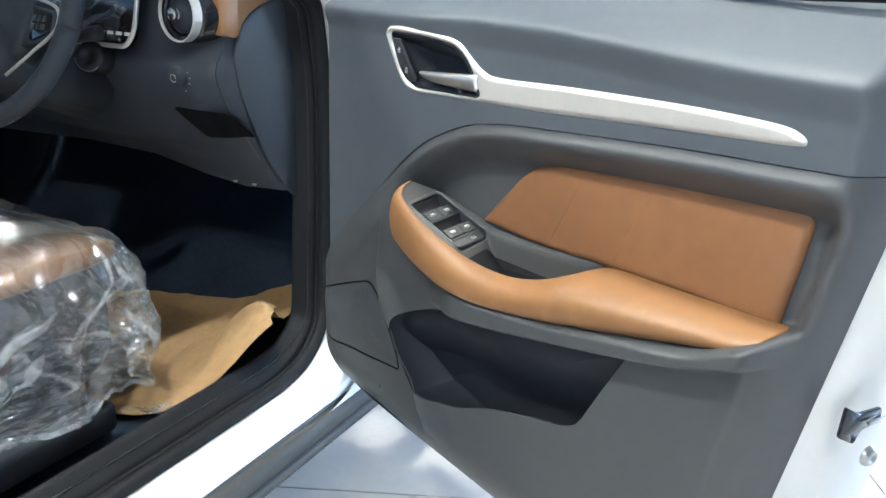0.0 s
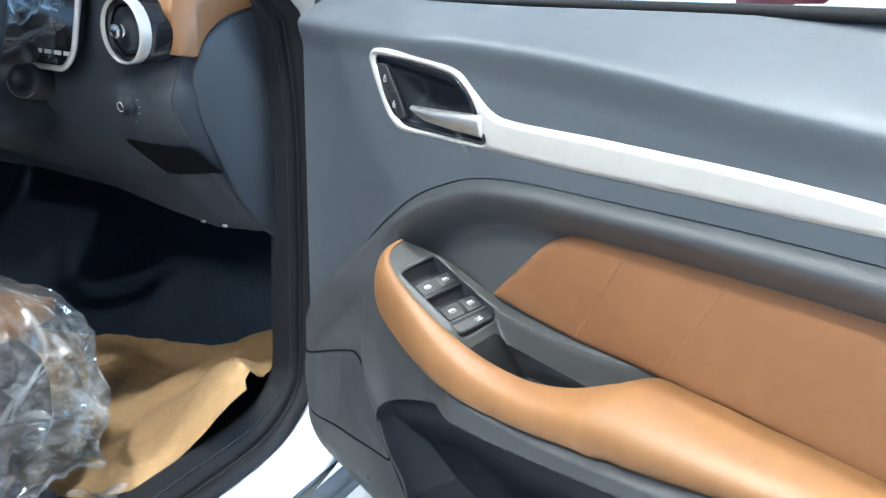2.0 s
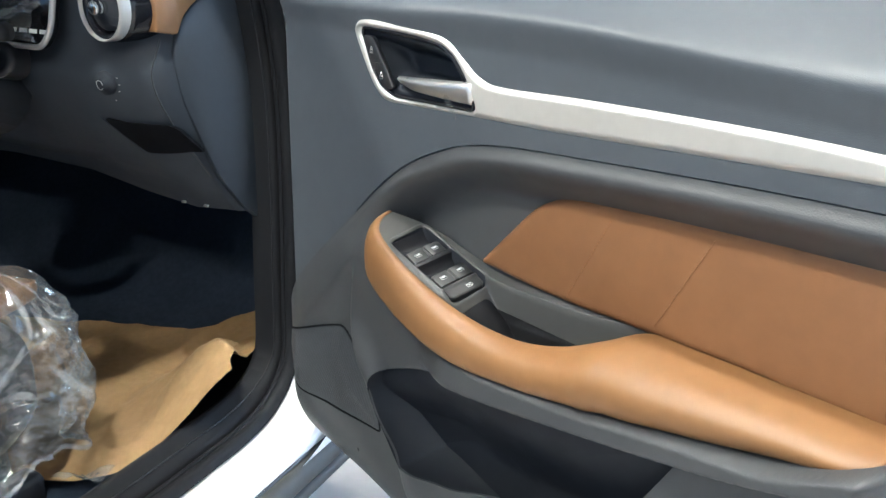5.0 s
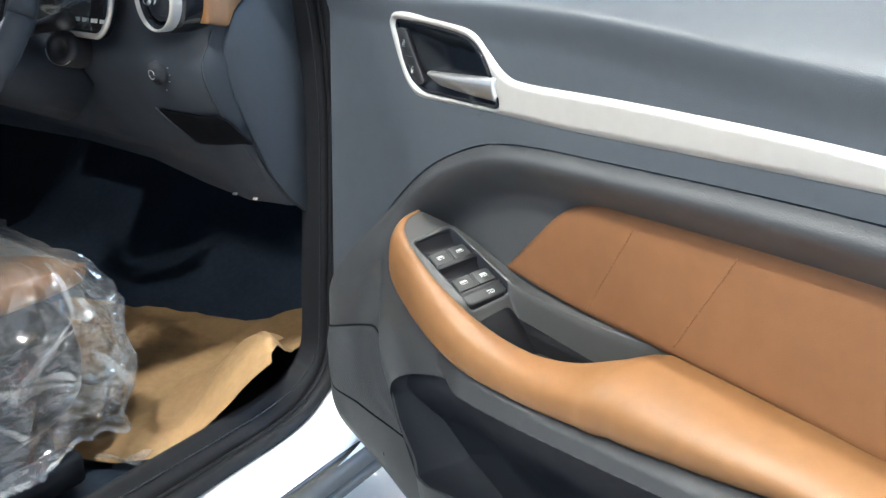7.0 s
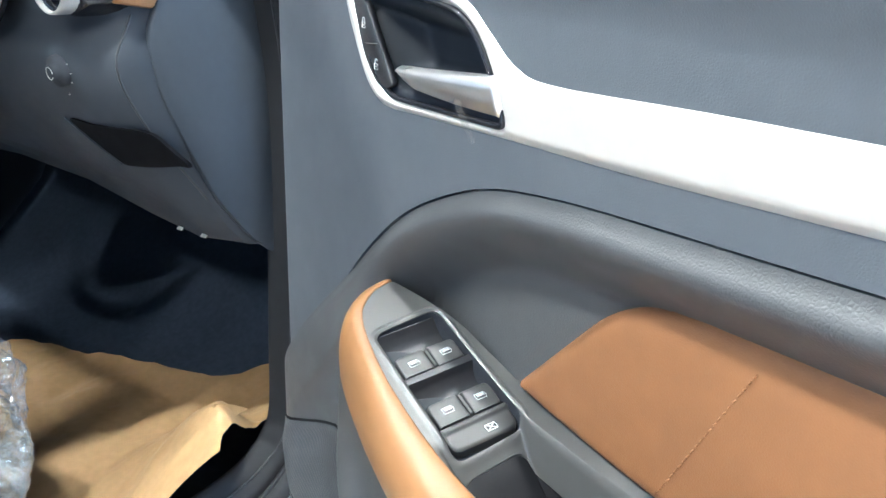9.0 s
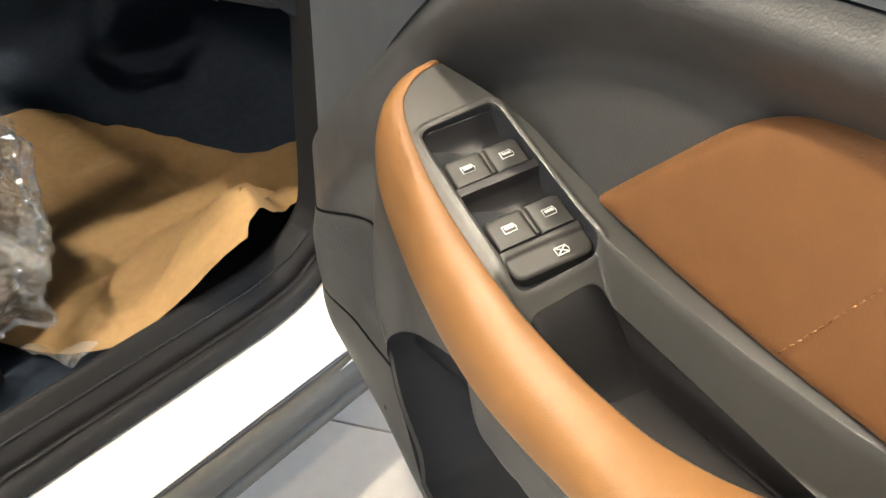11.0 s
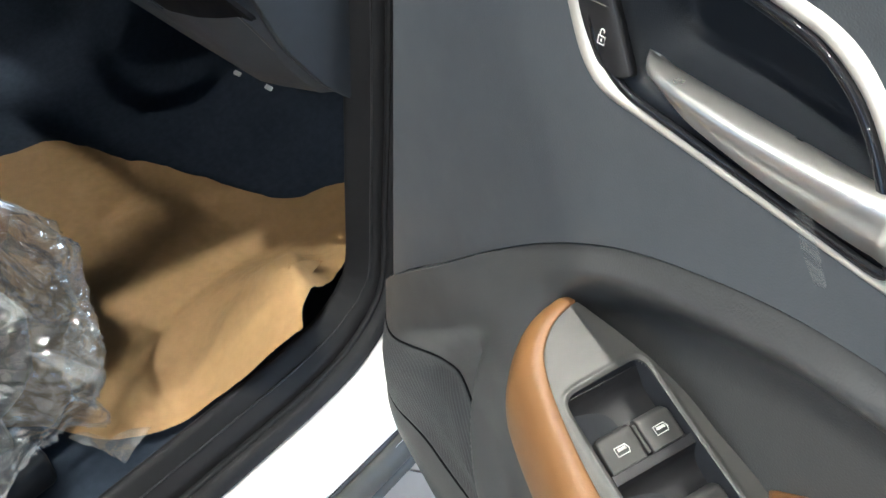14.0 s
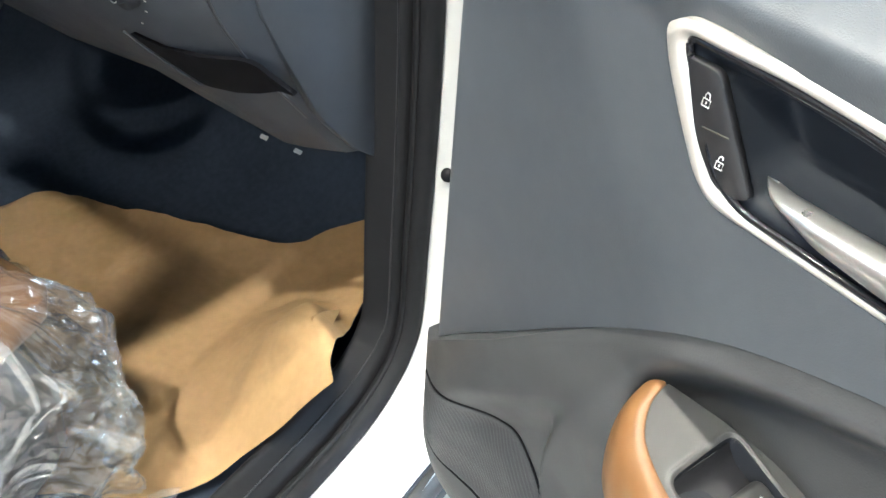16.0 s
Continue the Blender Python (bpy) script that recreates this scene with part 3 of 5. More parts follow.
for t in np.linspace(0, 1, 26):
    x = -0.943 + 0.134 * t
    zt = 1.0295 + 0.0105 * t ** 1.2
    zb = np.interp(t, [0, 0.12, 0.3, 0.7, 1], [1.0275, 1.0225, 1.0180, 1.0170, 1.0165])
    out = 0.672 - 0.005 * math.sin(math.pi * min(1, t * 1.05)) ** 0.7
    tip = 1 - float(smooth(0.0, 0.15, t)) ** 0.45
    rings.append([Vector((x + 0.012 * (1.03 - z) * 8 * t * 0.2, y + (0.684 - y) * tip, z + (1.0285 - z) * tip)) for y, z in
                  ((0.686, zt - 0.003), (0.680, zt), (out + 0.003, zt - 0.0006), (out, zt - 0.003), (out + 0.0012, (zt + zb) / 2), (out + 0.0045, zb + 0.001), (0.682, zb), (0.688, zb + 0.002))])
part("pull_lever", loft(rings), LEVER, door, "chrome inside door lever with film left on it")
lock_ol = rounded([(-1.0050, 1.0680), (-0.9835, 1.0685), (-0.9435, 1.0156), (-0.9520, 1.0115), (-0.9660, 1.0122), (-0.9860, 1.0310)], [0.005, 0.005, 0.004, 0.005, 0.006, 0.02])
lock = part("lock_switch", prism(lock_ol, lambda a, b, h: Vector((a, 0.6815 - h, b)), 0.0045, 0.0012), BLACK, door, "charcoal central locking rocker switch")
part("divider", box(pose(-0.9752, 0.6768, 1.0396, 0, -3, 0), 0.0170, 0.0012, 0.0009, 0.0003), MOULD, lock)


def padlock(cx, cz, opened):
    k = 0.0021
    bits = [tube([(cx + dx * k, 0.6764, cz + dz * k) for dx, dz in ((-1.1, -1.6), (1.1, -1.6), (1.1, 0.2), (-1.1, 0.2), (-1.1, -1.6))], 0.00032, 6)]
    sh = [(-0.7, 0.2), (-0.7, 1.2), (-0.4, 1.7), (0.1, 1.8), (0.5, 1.5), (0.6, 1.1)] + ([] if opened else [(0.7, 0.2)])
    bits.append(tube([(cx + dx * k, 0.6764, cz + dz * k) for dx, dz in sh], 0.00032, 6))
    bits.append(tube([(cx, 0.6764, cz - 1.0 * k), (cx, 0.6764, cz - 0.4 * k)], 0.0004, 6))
    return joined(*bits)


part("lock_symbol", padlock(-0.9855, 1.053, False), WHITE, lock, "white closed padlock symbol")
part("unlock_symbol", padlock(-0.9665, 1.0265, True), WHITE, lock, "white open padlock symbol")

# the front end of the handle surround bows out toward the cabin
for ob in door.children_recursive:
    if ob.name.split(".")[0] in ("silver_trim", "handle_bowl", "bowl_lip", "lock_switch", "divider", "lock_symbol", "unlock_symbol"):
        for v in ob.data.vertices:
            w = float(smooth(-0.935, -0.995, v.co.x))
            v.co += Vector((0.0075, -0.0065, 0.001)) * w

# tan leather insert with two stitched lines
INS_Y = 0.7105


def insert_surf(a, b, s):
    puff = np.sqrt(np.clip(1 - (1 - np.clip(s / 0.010, 0, 1)) ** 2, 0, 1))
    return np.stack([a, INS_Y + 0.004 - 0.0075 * puff - 0.002 * np.sin(np.clip((b - 0.84) / 0.12, 0, 1) * math.pi), b], 1)


insert = flip_to(part("leather_insert", skin(INSERT, 0.004, insert_surf, (), lambda p: p + Vector((0, 0.012, 0))), TAN_INSERT, door, "tan brown leather door insert with stitched lines"), FRONT)
for x0, z0, x1, z1 in ((-0.688, 0.838, -0.640, 0.937), (-0.583, 0.848, -0.534, 0.950)):
    for k in range(1, 24):
        t0, t1 = (k + 0.12) / 24, (k + 0.72) / 24
        a, b = Vector((x0 + (x1 - x0) * t0, INS_Y - 0.0052, z0 + (z1 - z0) * t0)), Vector((x0 + (x1 - x0) * t1, INS_Y - 0.0052, z0 + (z1 - z0) * t1))
        part("stitch", tube([a, a.lerp(b, 0.3) + Vector((0, -0.0006, 0)), a.lerp(b, 0.7) + Vector((0, -0.0006, 0)), b], [0.0003, 0.00055, 0.00055, 0.0003], 6), THREAD, insert)

# armrest: tan padded beam and the charcoal grip panel it wraps
yf = curve_at([(-0.953, 0.683), (-0.948, 0.667), (-0.939, 0.655), (-0.928, 0.648), (-0.905, 0.643), (-0.861, 0.640), (-0.804, 0.643), (-0.759, 0.649),
               (-0.722, 0.655), (-0.689, 0.661), (-0.65, 0.672), (-0.615, 0.690), (-0.583, 0.712), (-0.55, 0.7125), (-0.36, 0.7105)])
zf = curve_at([(-0.953, 0.864), (-0.939, 0.856), (-0.905, 0.843), (-0.861, 0.829), (-0.804, 0.813), (-0.759, 0.804), (-0.722, 0.801), (-0.689, 0.803),
               (-0.65, 0.813), (-0.615, 0.829), (-0.583, 0.8425), (-0.50, 0.847), (-0.36, 0.856)])
yb = curve_at([(-0.953, 0.684), (-0.918, 0.697), (-0.883, 0.708), (-0.855, 0.712), (-0.828, 0.716), (-0.80, 0.7165), (-0.58, 0.7165)])
zb_ = curve_at([(-0.953, 0.864), (-0.905, 0.856), (-0.855, 0.842), (-0.807, 0.831), (-0.77, 0.831), (-0.66, 0.838), (-0.58, 0.8445)])
pad_w = curve_at([(-0.953, 0.0130), (-0.945, 0.0173), (-0.93, 0.0175), (-0.915, 0.0161), (-0.89, 0.0162), (-0.86, 0.0180), (-0.83, 0.0210), (-0.80, 0.0235), (-0.775, 0.0262), (-0.75, 0.0275), (-0.72, 0.0295), (-0.70, 0.0320), (-0.65, 0.0430), (-0.615, 0.0590), (-0.583, 0.0800), (-0.50, 0.0730), (-0.43, 0.0630), (-0.385, 0.0600), (-0.372, 0.0565), (-0.36, 0.0480)])
under = curve_at([(-0.953, 0.8380), (-0.947, 0.8146), (-0.938, 0.7991), (-0.92, 0.7871), (-0.89, 0.7775), (-0.85, 0.7681), (-0.80, 0.7593), (-0.75, 0.7573), (-0.70, 0.7623), (-0.60, 0.7790), (-0.50, 0.8021), (-0.43, 0.8172), (-0.385, 0.8273), (-0.36, 0.8340)])
rings = []
stations = np.concatenate([-0.953 + 0.045 * np.linspace(0, 1, 26) ** 1.8, np.linspace(-0.902, -0.40, 60), np.linspace(-0.393, -0.368, 8)])
for x in stations:
    yi, zi, w, u_ = float(yf(x)), float(zf(x)), float(pad_w(x)), float(under(x))
    h = zi - u_
    dx, dy = 0.002, float(yf(x + 0.001) - yf(x - 0.001))
    nv_ = Vector((dy, -dx)).normalized()
    nv_ = nv_.lerp(Vector((0, -1)), float(smooth(-0.91, -0.80, x))).normalized()
    prof = spline([(-0.004, zi - 0.008), (0.0, zi - 0.001), (0.08 * w, zi + 0.0012), (0.45 * w, zi + 0.001 - 0.02 * h), (0.82 * w, zi - 0.15 * h),
                   (w, zi - 0.42 * h), (0.99 * w, u_ + 0.24 * h), (0.88 * w - 0.001, u_ + 0.04 * h), (0.62 * w - 0.003, u_ - 0.001), (-0.012, u_ + 0.002)], 4)
    rear = 0.022 * float(smooth(-0.5, -0.38, x))
    rings.append([Vector((x + nv_.x * p[0] + rear * ((p[1] - u_) / h - 0.5), yi + nv_.y * p[0], p[1])) for p in prof])
part("armrest", loft(rings), TAN, door, "padded tan leather armrest pull")

MODULE = rounded([(-0.9085, 0.6475), (-0.9095, 0.6975), (-0.7985, 0.7035), (-0.7985, 0.6525)], 0.008)
cup_front = [(x, float(yf(x)) + 0.0055) for x in np.linspace(-0.780, -0.606, 13)]
CUP = rounded([(-0.791, 0.700), (-0.791, 0.657)] + cup_front + [(-0.600, 0.7035)], [0.010, 0.006] + [0.004] * 13 + [0.004])
U, V = np.meshgrid(np.linspace(-0.9525, -0.5835, 330), np.linspace(0, 1, 76), indexing="ij")
Yg = (yf(U) - 0.001) + V * (yb(U) - yf(U) + 0.001)


def grip_height(a, b):
    v = np.clip((b - yf(a)) / np.maximum(yb(a) - yf(a), 1e-4), 0, 1)
    z = zf(a) + v * (zb_(a) - zf(a))
    rim = -inside(MODULE, np.asarray(a, float), np.asarray(b, float))
    dip = 0.036 * smooth(-0.815, -0.766, a) * smooth(0.0, 0.10, v) * smooth(0.825, 0.775, v)
    return z - dip + 0.0014 * np.exp(-((rim - 0.0022) / 0.0016) ** 2)


def grip_surf(a, b, s):
    return np.stack([a, b, grip_height(a, b)], 1)


Sg = np.minimum(-inside(MODULE, U, Yg), -inside(CUP, U, Yg))
flip_to(part("grip_panel", clipped(U, Yg, Sg, grip_surf, lambda p: p + Vector((0, 0, -0.003))), PANEL, door, "charcoal plastic grip panel round the window switches"), (0, 0, 1))


def well(ol, depth, shrink, ramp, mat, name, label):
    """A cup that hangs from an outline in the grip panel; ramp slopes its front wall."""
    c = ol.mean(0)
    tops = grip_height(ol[:, 0], ol[:, 1])
    x0 = ol[:, 0].min()
    rings = []
    for t, k in ((0.0, 1.0), (0.04, 0.999), (0.12, 0.998), (0.28, 0.6 + 0.4 * shrink), (0.5, 0.5 + 0.5 * shrink), (0.85, shrink), (0.97, shrink * 0.99), (1.0, shrink * 0.96)):
        q = c + (ol - c) * k
        shift = ramp * t ** 0.8 * smooth(x0 + 0.05, x0, ol[:, 0])
        rings.append([Vector((p[0] + d, p[1], (z - 0.001) * (1 - t) + depth(p[0]) * t)) for p, z, d in zip(q, tops, shift)])
    vf = loft(rings, True, False)
    n = len(ol)
    vf[1].append(tuple(range(7 * n, 8 * n)))
    return flip_to(part(name, vf, mat, door, label), (0, 0, 1))


cup_floor = curve_at([(-0.80, 0.770), (-0.75, 0.771), (-0.70, 0.776), (-0.65, 0.784), (-0.60, 0.794)])
# the cup's shade comes from its darkened colour
well(CUP, lambda x: float(cup_floor(x)), 1.0, 0.042, SHADED_CUP, "grip_cup", "deep grip cup with a sloped front, its shade put into a darker colour")
well(MODULE, lambda x: 0.8195 - 0.28 * (x + 0.855), 0.995, 0.0, LINER, "switch_well", "dark well under the window switches")
mat_ol = rounded([(-0.738, 0.6975), (-0.738, 0.668), (-0.69, 0.674), (-0.63, 0.691), (-0.622, 0.6975)], 0.003)
part("rubber_mat", prism(mat_ol, lambda a, b, h: Vector((a, b, float(cup_floor(a)) + 0.001 + h)), 0.003, 0.0008), RUBBER, door, "dark rubber mat with a raised edge in the grip cup")

# window switches on a tilted frame: local x to the rear, y outward into the door, z off the panel
nx = Vector((1, 0.05, -0.29)).normalized()
ny = Vector((0, 1, 0.17))
ny = (ny - nx * ny.dot(nx)).normalized()
nz = nx.cross(ny)
SW = Matrix(((nx.x, ny.x, nz.x, -0.8537), (nx.y, ny.y, nz.y, 0.6755), (nx.z, ny.z, nz.z, 0.8335), (0, 0, 0, 1)))


def rocker(x0, x1, y0, y1, label):
    """A rocker key from x0 to x1 with a rounded front lip; its outer front corner is rounded off."""
    prof = spline([(0.0012, -0.0125), (0.0, -0.0050), (0.0010, -0.0012), (0.0036, 0.0007), (0.5 * (x1 - x0), 0.0003), (x1 - x0 - 0.0008, -0.0002), (x1 - x0, -0.0010), (x1 - x0, -0.0125)], 4)
    rings, outer, wide = [], (y0 if abs(y0) > abs(y1) else y1), 0.0042
    for k in (0.0, 0.03, 0.07, 0.12, 0.18, 0.25, 0.5, 0.75, 0.93, 0.975, 1.0):
        y = outer + (y0 + y1 - 2 * outer) * k
        d = min(abs(y - outer), wide)
        back = wide * (1 - math.sqrt(1 - (1 - d / wide) ** 2)) * 0.8
        soft = 0.0009 * max(0.0, 1 - min(abs(y - y0), abs(y - y1)) / 0.0012) ** 2
        rings.append([SW @ Vector((x0 + p[0] + back * float(smooth(0.014, 0.0, p[0])), y, p[1] - soft)) for p in prof])
    return part("window_switch", loft(rings), KEYMAT, door, label)


def window_symbol(cx, cy, parent, h=0.0016, crossed=False):
    k = 0.0042
    loop = [(-0.7, -0.9), (-0.7, 0.7), (0.05, 0.95), (0.7, 0.8), (0.7, -0.9), (-0.7, -0.9)]
    bits = [tube([SW @ Vector((cx + a * k * 0.8, cy + b * k, h)) for a, b in loop], 0.00030, 6)]
    fill = [(-0.45, -0.6), (-0.45, 0.6), (0.05, 0.7), (0.05, -0.6)]
    if crossed:
        bits.append(tube([SW @ Vector((cx - 0.5 * k, cy - 0.7 * k, h)), SW @ Vector((cx + 0.45 * k, cy + 0.7 * k, h))], 0.0003, 6))
        bits.append(tube([SW @ Vector((cx - 0.5 * k, cy + 0.7 * k, h)), SW @ Vector((cx + 0.45 * k, cy - 0.7 * k, h))], 0.0003, 6))
    else:
        bits.append(prism([(a * k * 0.8, b * k) for a, b in fill], lambda a, b, hh: SW @ Vector((cx + a, cy + b, h - 0.0002 + hh)), 0.0004))
    return part("window_symbol", joined(*bits), WHITE, parent, "white window symbol")


def scoop(x0, x1, ledge, label):
    """A full-width finger hollow: an optional flat ledge, then a concave fall that runs in under the next row of keys."""
    top = [(x0 - ledge, -0.0006), (x0, -0.0007), (x0 + 0.0012, -0.0016)] if ledge else [(x0, -0.0020)]
    prof = spline(top + [(x0 + 0.0040, -0.0075), (x0 + 0.0095, -0.0122), (x0 + 0.0170, -0.0138), (x1, -0.0138)], 5)
    prof = list(prof) + [(x1, -0.024), (x0 - ledge, -0.024)]
    # blacker than the keys' plastic, so the colour deepens the hollow's shade
    return part("scoop", loft([[SW @ Vector((p[0], y, p[1])) for p in prof] for y in (-0.0252, -0.0250, 0.0250, 0.0252)]), BLACK, door, label)


scoop(-0.0560, -0.0260, 0.0, "concave finger hollow ahead of the keys, coloured darker for its shade")
scoop(-0.0060, 0.0200, 0.0048, "concave finger hollow between the rows of keys, coloured darker for its shade")
for x0, x1, mark in ((-0.0312, -0.0110, -0.0197), (0.0150, 0.0358, 0.0260)):
    for y0, y1 in ((-0.0238, -0.0019), (0.0019, 0.0222)):
        key = rocker(x0, x1, y0, y1, "charcoal window rocker switch")
        window_symbol(mark, (y0 + y1) / 2, key, 0.0008)
    part("key_web", box(SW @ pose((x0 + x1) / 2 + 0.001, 0.0, -0.0062), x1 - x0 - 0.004, 0.0020, 0.0120, 0.0004), KEYMAT, door, "narrow web between two keys")
LOCK_KEY = rounded([(0.0360, -0.0248), (0.0550, -0.0248), (0.0558, 0.0240), (0.0360, 0.0248)], [0.0008, 0.0075, 0.0075, 0.0008], 8)
safety = part("window_lock_switch", skin(LOCK_KEY, 0.0010, lambda a, b, s: [SW @ Vector((x, y, -0.0007 - 0.0018 * float(smooth(0.0400, 0.0420, x)) - 0.05 * max(0.0, x - 0.0405) - 0.0016 * (1 - min(1.0, e / 0.0016)) ** 2)) for x, y, e in zip(a, b, s)],
              (), lambda p: p - nz * 0.012), KEYMAT, door, "charcoal window lock switch")
flip_to(safety, nz)
window_symbol(0.0490, 0.0060, safety, -0.0018, True)

# map pocket behind its opening
pocket_top = curve_at([(-1.0, 0.615), (-0.957, 0.638), (-0.948, 0.655), (-0.914, 0.674), (-0.868, 0.695), (-0.824, 0.708), (-0.75, 0.716), (-0.60, 0.747), (-0.507, 0.773)])


def pocket_back(a, b):
    a, b = np.asarray(a, float), np.asarray(b, float)
    return 0.6625 + 0.004 * smooth(-0.86, -0.95, a) + 0.056 * smooth(0.004, 0.125, pocket_top(a) - b)


def sunk(P, k):
    """The opening's outline with its lower edge let down below the lip."""
    c = POCKET.mean(0)
    return np.array([(p[0], p[1] - 0.075 * float(smooth(0.008, 0.055, pocket_top(p[0]) - p[1]) * smooth(-0.890, -0.66, p[0]))) for p in c + (P - c) * k])


rim = POCKET.mean(0) + (POCKET - POCKET.mean(0)) * 0.999
lip = [Vector((p[0], 0.7000 - float(trim_depth(p[0], p[1], True)), p[1])) for p in rim]
pocket_rings = [lip, [v + Vector((0, 0.003, -0.0008)) for v in lip]]
for k in (0.999, 0.985, 0.95, 0.88, 0.78, 0.66, 0.52, 0.36, 0.20, 0.05):
    pocket_rings.append([Vector((p[0], float(pocket_back(p[0], max(p[1], 0.50))) + 0.002, p[1])) for p in sunk(POCKET, k)])
vf = loft(pocket_rings, True, False)
vf[1].append(tuple(range(len(vf[0]) - len(rim), len(vf[0]))))
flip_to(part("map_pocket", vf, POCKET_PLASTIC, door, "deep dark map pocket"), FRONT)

# speaker grille at the front foot of the door
SPK = rounded([(-1.225, 0.600), (-1.14, 0.638), (-1.076, 0.661), (-1.045, 0.638), (-0.974, 0.538), (-1.08, 0.522), (-1.20, 0.515)], [0.02, 0.05, 0.015, 0.05, 0.008, 0.05, 0.03])


def grille_surf(a, b, s):
    lift = 0.0050 * np.sqrt(np.clip(1 - (1 - np.clip(s / 0.004, 0, 1)) ** 2, 0, 1)) + 0.006 * smooth(0.0, 0.045, s)
    rib = 0.0004 * np.sin((a * 0.8 + b * 0.6) * 2 * math.pi / 0.0052) * smooth(0.006, 0.012, s)
    return np.stack([a, 0.7035 - trim_depth(a, b, True) - lift - rib, b], 1)


GRILLE = material("speaker_grille", (0.046, 0.048, 0.052), 0.5, grain=0.5, grain_scale=420, vary=0.05)
flip_to(part("speaker_grille", skin(SPK, 0.0015, grille_surf, (), lambda p: p + Vector((0, 0.006, 0))), GRILLE, door, "fine-ribbed grey speaker grille"), FRONT)
c_spk = SPK.mean(0)
gap_ol = np.array([p + (p - c_spk) / np.linalg.norm(p - c_spk) * 0.0012 for p in SPK])
# near-black sheet laid proud of the trim paints the gap's shade
flip_to(part("grille_gap", skin(gap_ol, 0.0025, lambda a, b, s: np.stack([a, 0.6992 - trim_depth(a, b, True), b], 1), (), lambda p: p + Vector((0, 0.004, 0))), RECESS_SHADE, door, "near-black sheet edging the speaker grille, painted as its gap's shade"), FRONT)
part("trim_screw", lathe(pose(-1.012, 0.668, 0.495, 90, 0, 0), [(0.0, 0.001), (0.0022, 0.001), (0.003, 0.0)], 12), BLACK, door)

# outside mirror
mirror = thing("door_mirror", (-1.0, 0.9, 1.13), "grey and white outside mirror folded out on the door", "mirror")
rings = []
for t in np.linspace(0, 1, 15):
    a = t * math.pi / 2
    y, k = 0.90 + 0.10 * math.sin(a), 1.0 if t == 0 else max(0.06, math.cos(a) ** 0.45)
    rings.append([Vector((-0.965 + (p[0]) * k, y, 1.238 + p[1] * k)) for p in rounded([(-0.105, -0.085), (0.09, -0.105), (0.118, 0.03), (0.06, 0.085), (-0.095, 0.075)], [0.05, 0.05, 0.05, 0.05, 0.04])])
part("housing", loft(rings), TRIM, mirror, "grey mirror housing")
part("mirror_glass", prism(rounded([(-0.092, -0.070), (0.080, -0.088), (0.104, 0.028), (0.055, 0.073), (-0.082, 0.064)], 0.04), lambda a, b, h: Vector((-0.965 + a, 0.899 - h + 0.08 * a, 1.238 + b)), 0.004, 0.001), MIRROR, mirror, "silvered mirror glass")
part("stalk", prism(rounded([(-1.20, 1.125), (-1.02, 1.150), (-1.02, 1.185), (-1.20, 1.175)], 0.01), lambda a, b, h: Vector((a, 0.80 + h + 0.35 * (a + 1.2), b)), 0.05, 0.01), BLACK, mirror, "black mirror arm")

# strip of clear film stuck over the lever
tape = part("film_tab", skin(rounded([(-0.8405, 1.024), (-0.8320, 1.025), (-0.8180, 1.002), (-0.8235, 0.9995), (-0.8320, 1.010)], 0.002), 0.002,
            lambda a, b, s: np.stack([a, 0.6650 + 0.18 * np.clip(1.020 - b, 0, 1) , b], 1)), FILM)
tagged(tape, "crumpled tab of clear film hanging from the chrome lever", "film")


# ---- the car body round the opening ----
car = thing("car", C(-0.6, -0.7, 0.0), "white small car with its driver's door standing open", "car")
RIM = spline([(-1.7, 0.333), (-0.9, 0.333), (-0.41, 0.333), (-0.14, 0.333), (-0.045, 0.3345), (0.02, 0.345), (0.066, 0.367), (0.102, 0.400), (0.126, 0.455), (0.133, 0.585),
              (0.139, 0.733), (0.139, 0.918), (0.118, 1.066), (0.092, 1.125), (0.0, 1.235), (-0.25, 1.40), (-0.7, 1.50), (-1.5, 1.50)], 10)


def rim_rings(section):
    """Sections of (r, n) set along the rim; section(turn) may vary from sill (0) to pillar (1)."""
    rings = []
    for i, p in enumerate(RIM):
        d = RIM[min(i + 1, len(RIM) - 1)] - RIM[max(i - 1, 0)]
        d = d / np.linalg.norm(d)
        turn = float(smooth(0.0, 1.0, min(1.0, abs(math.atan2(d[1], d[0])) / (math.pi / 2))))
        lean = -0.5 * max(0.0, p[1] - 1.10)
        rings.append([C(p[0] + d[1] * n, r + lean, p[1] - d[0] * n) for r, n in section(turn)])
    return rings


def body_part(name, section, mat, label, closed=False):
    ob = part(name, loft(rim_rings(section), closed, closed), mat, car, label)
    return ob if closed else flip_to(ob, OUT + UP * 0.3)


body_part("door_opening_flange", lambda t: spline([(-0.122, -0.004), (-0.10, -0.003), (-0.06, -0.002), (-0.018 - 0.015 * (1 - t), 0.001), (-0.004 - 0.014 * (1 - t), 0.006 - 0.002 * (1 - t)), (-0.0135 * (1 - t), 0.016 - 0.003 * (1 - t)), (-0.0135 * (1 - t), 0.034)], 4), PAINT, "glossy white painted sill and pillar")
body_part("door_seal", lambda t: [(-0.1155 + 0.0150 * math.cos(a) * (1.0 if math.cos(a) > 0 else 1.4), -0.014 + 0.0145 * math.sin(a)) for a in (2 * math.pi * k / 14 for k in range(14))],
          RUBBER, "black rubber door seal", True)
body_part("seal_lip", lambda t: [(-0.1215 + 0.004 * math.cos(a), -0.0295 + 0.003 * math.sin(a)) for a in (2 * math.pi * k / 8 for k in range(8))], RUBBER, "thin rubber lip of the door seal", True)
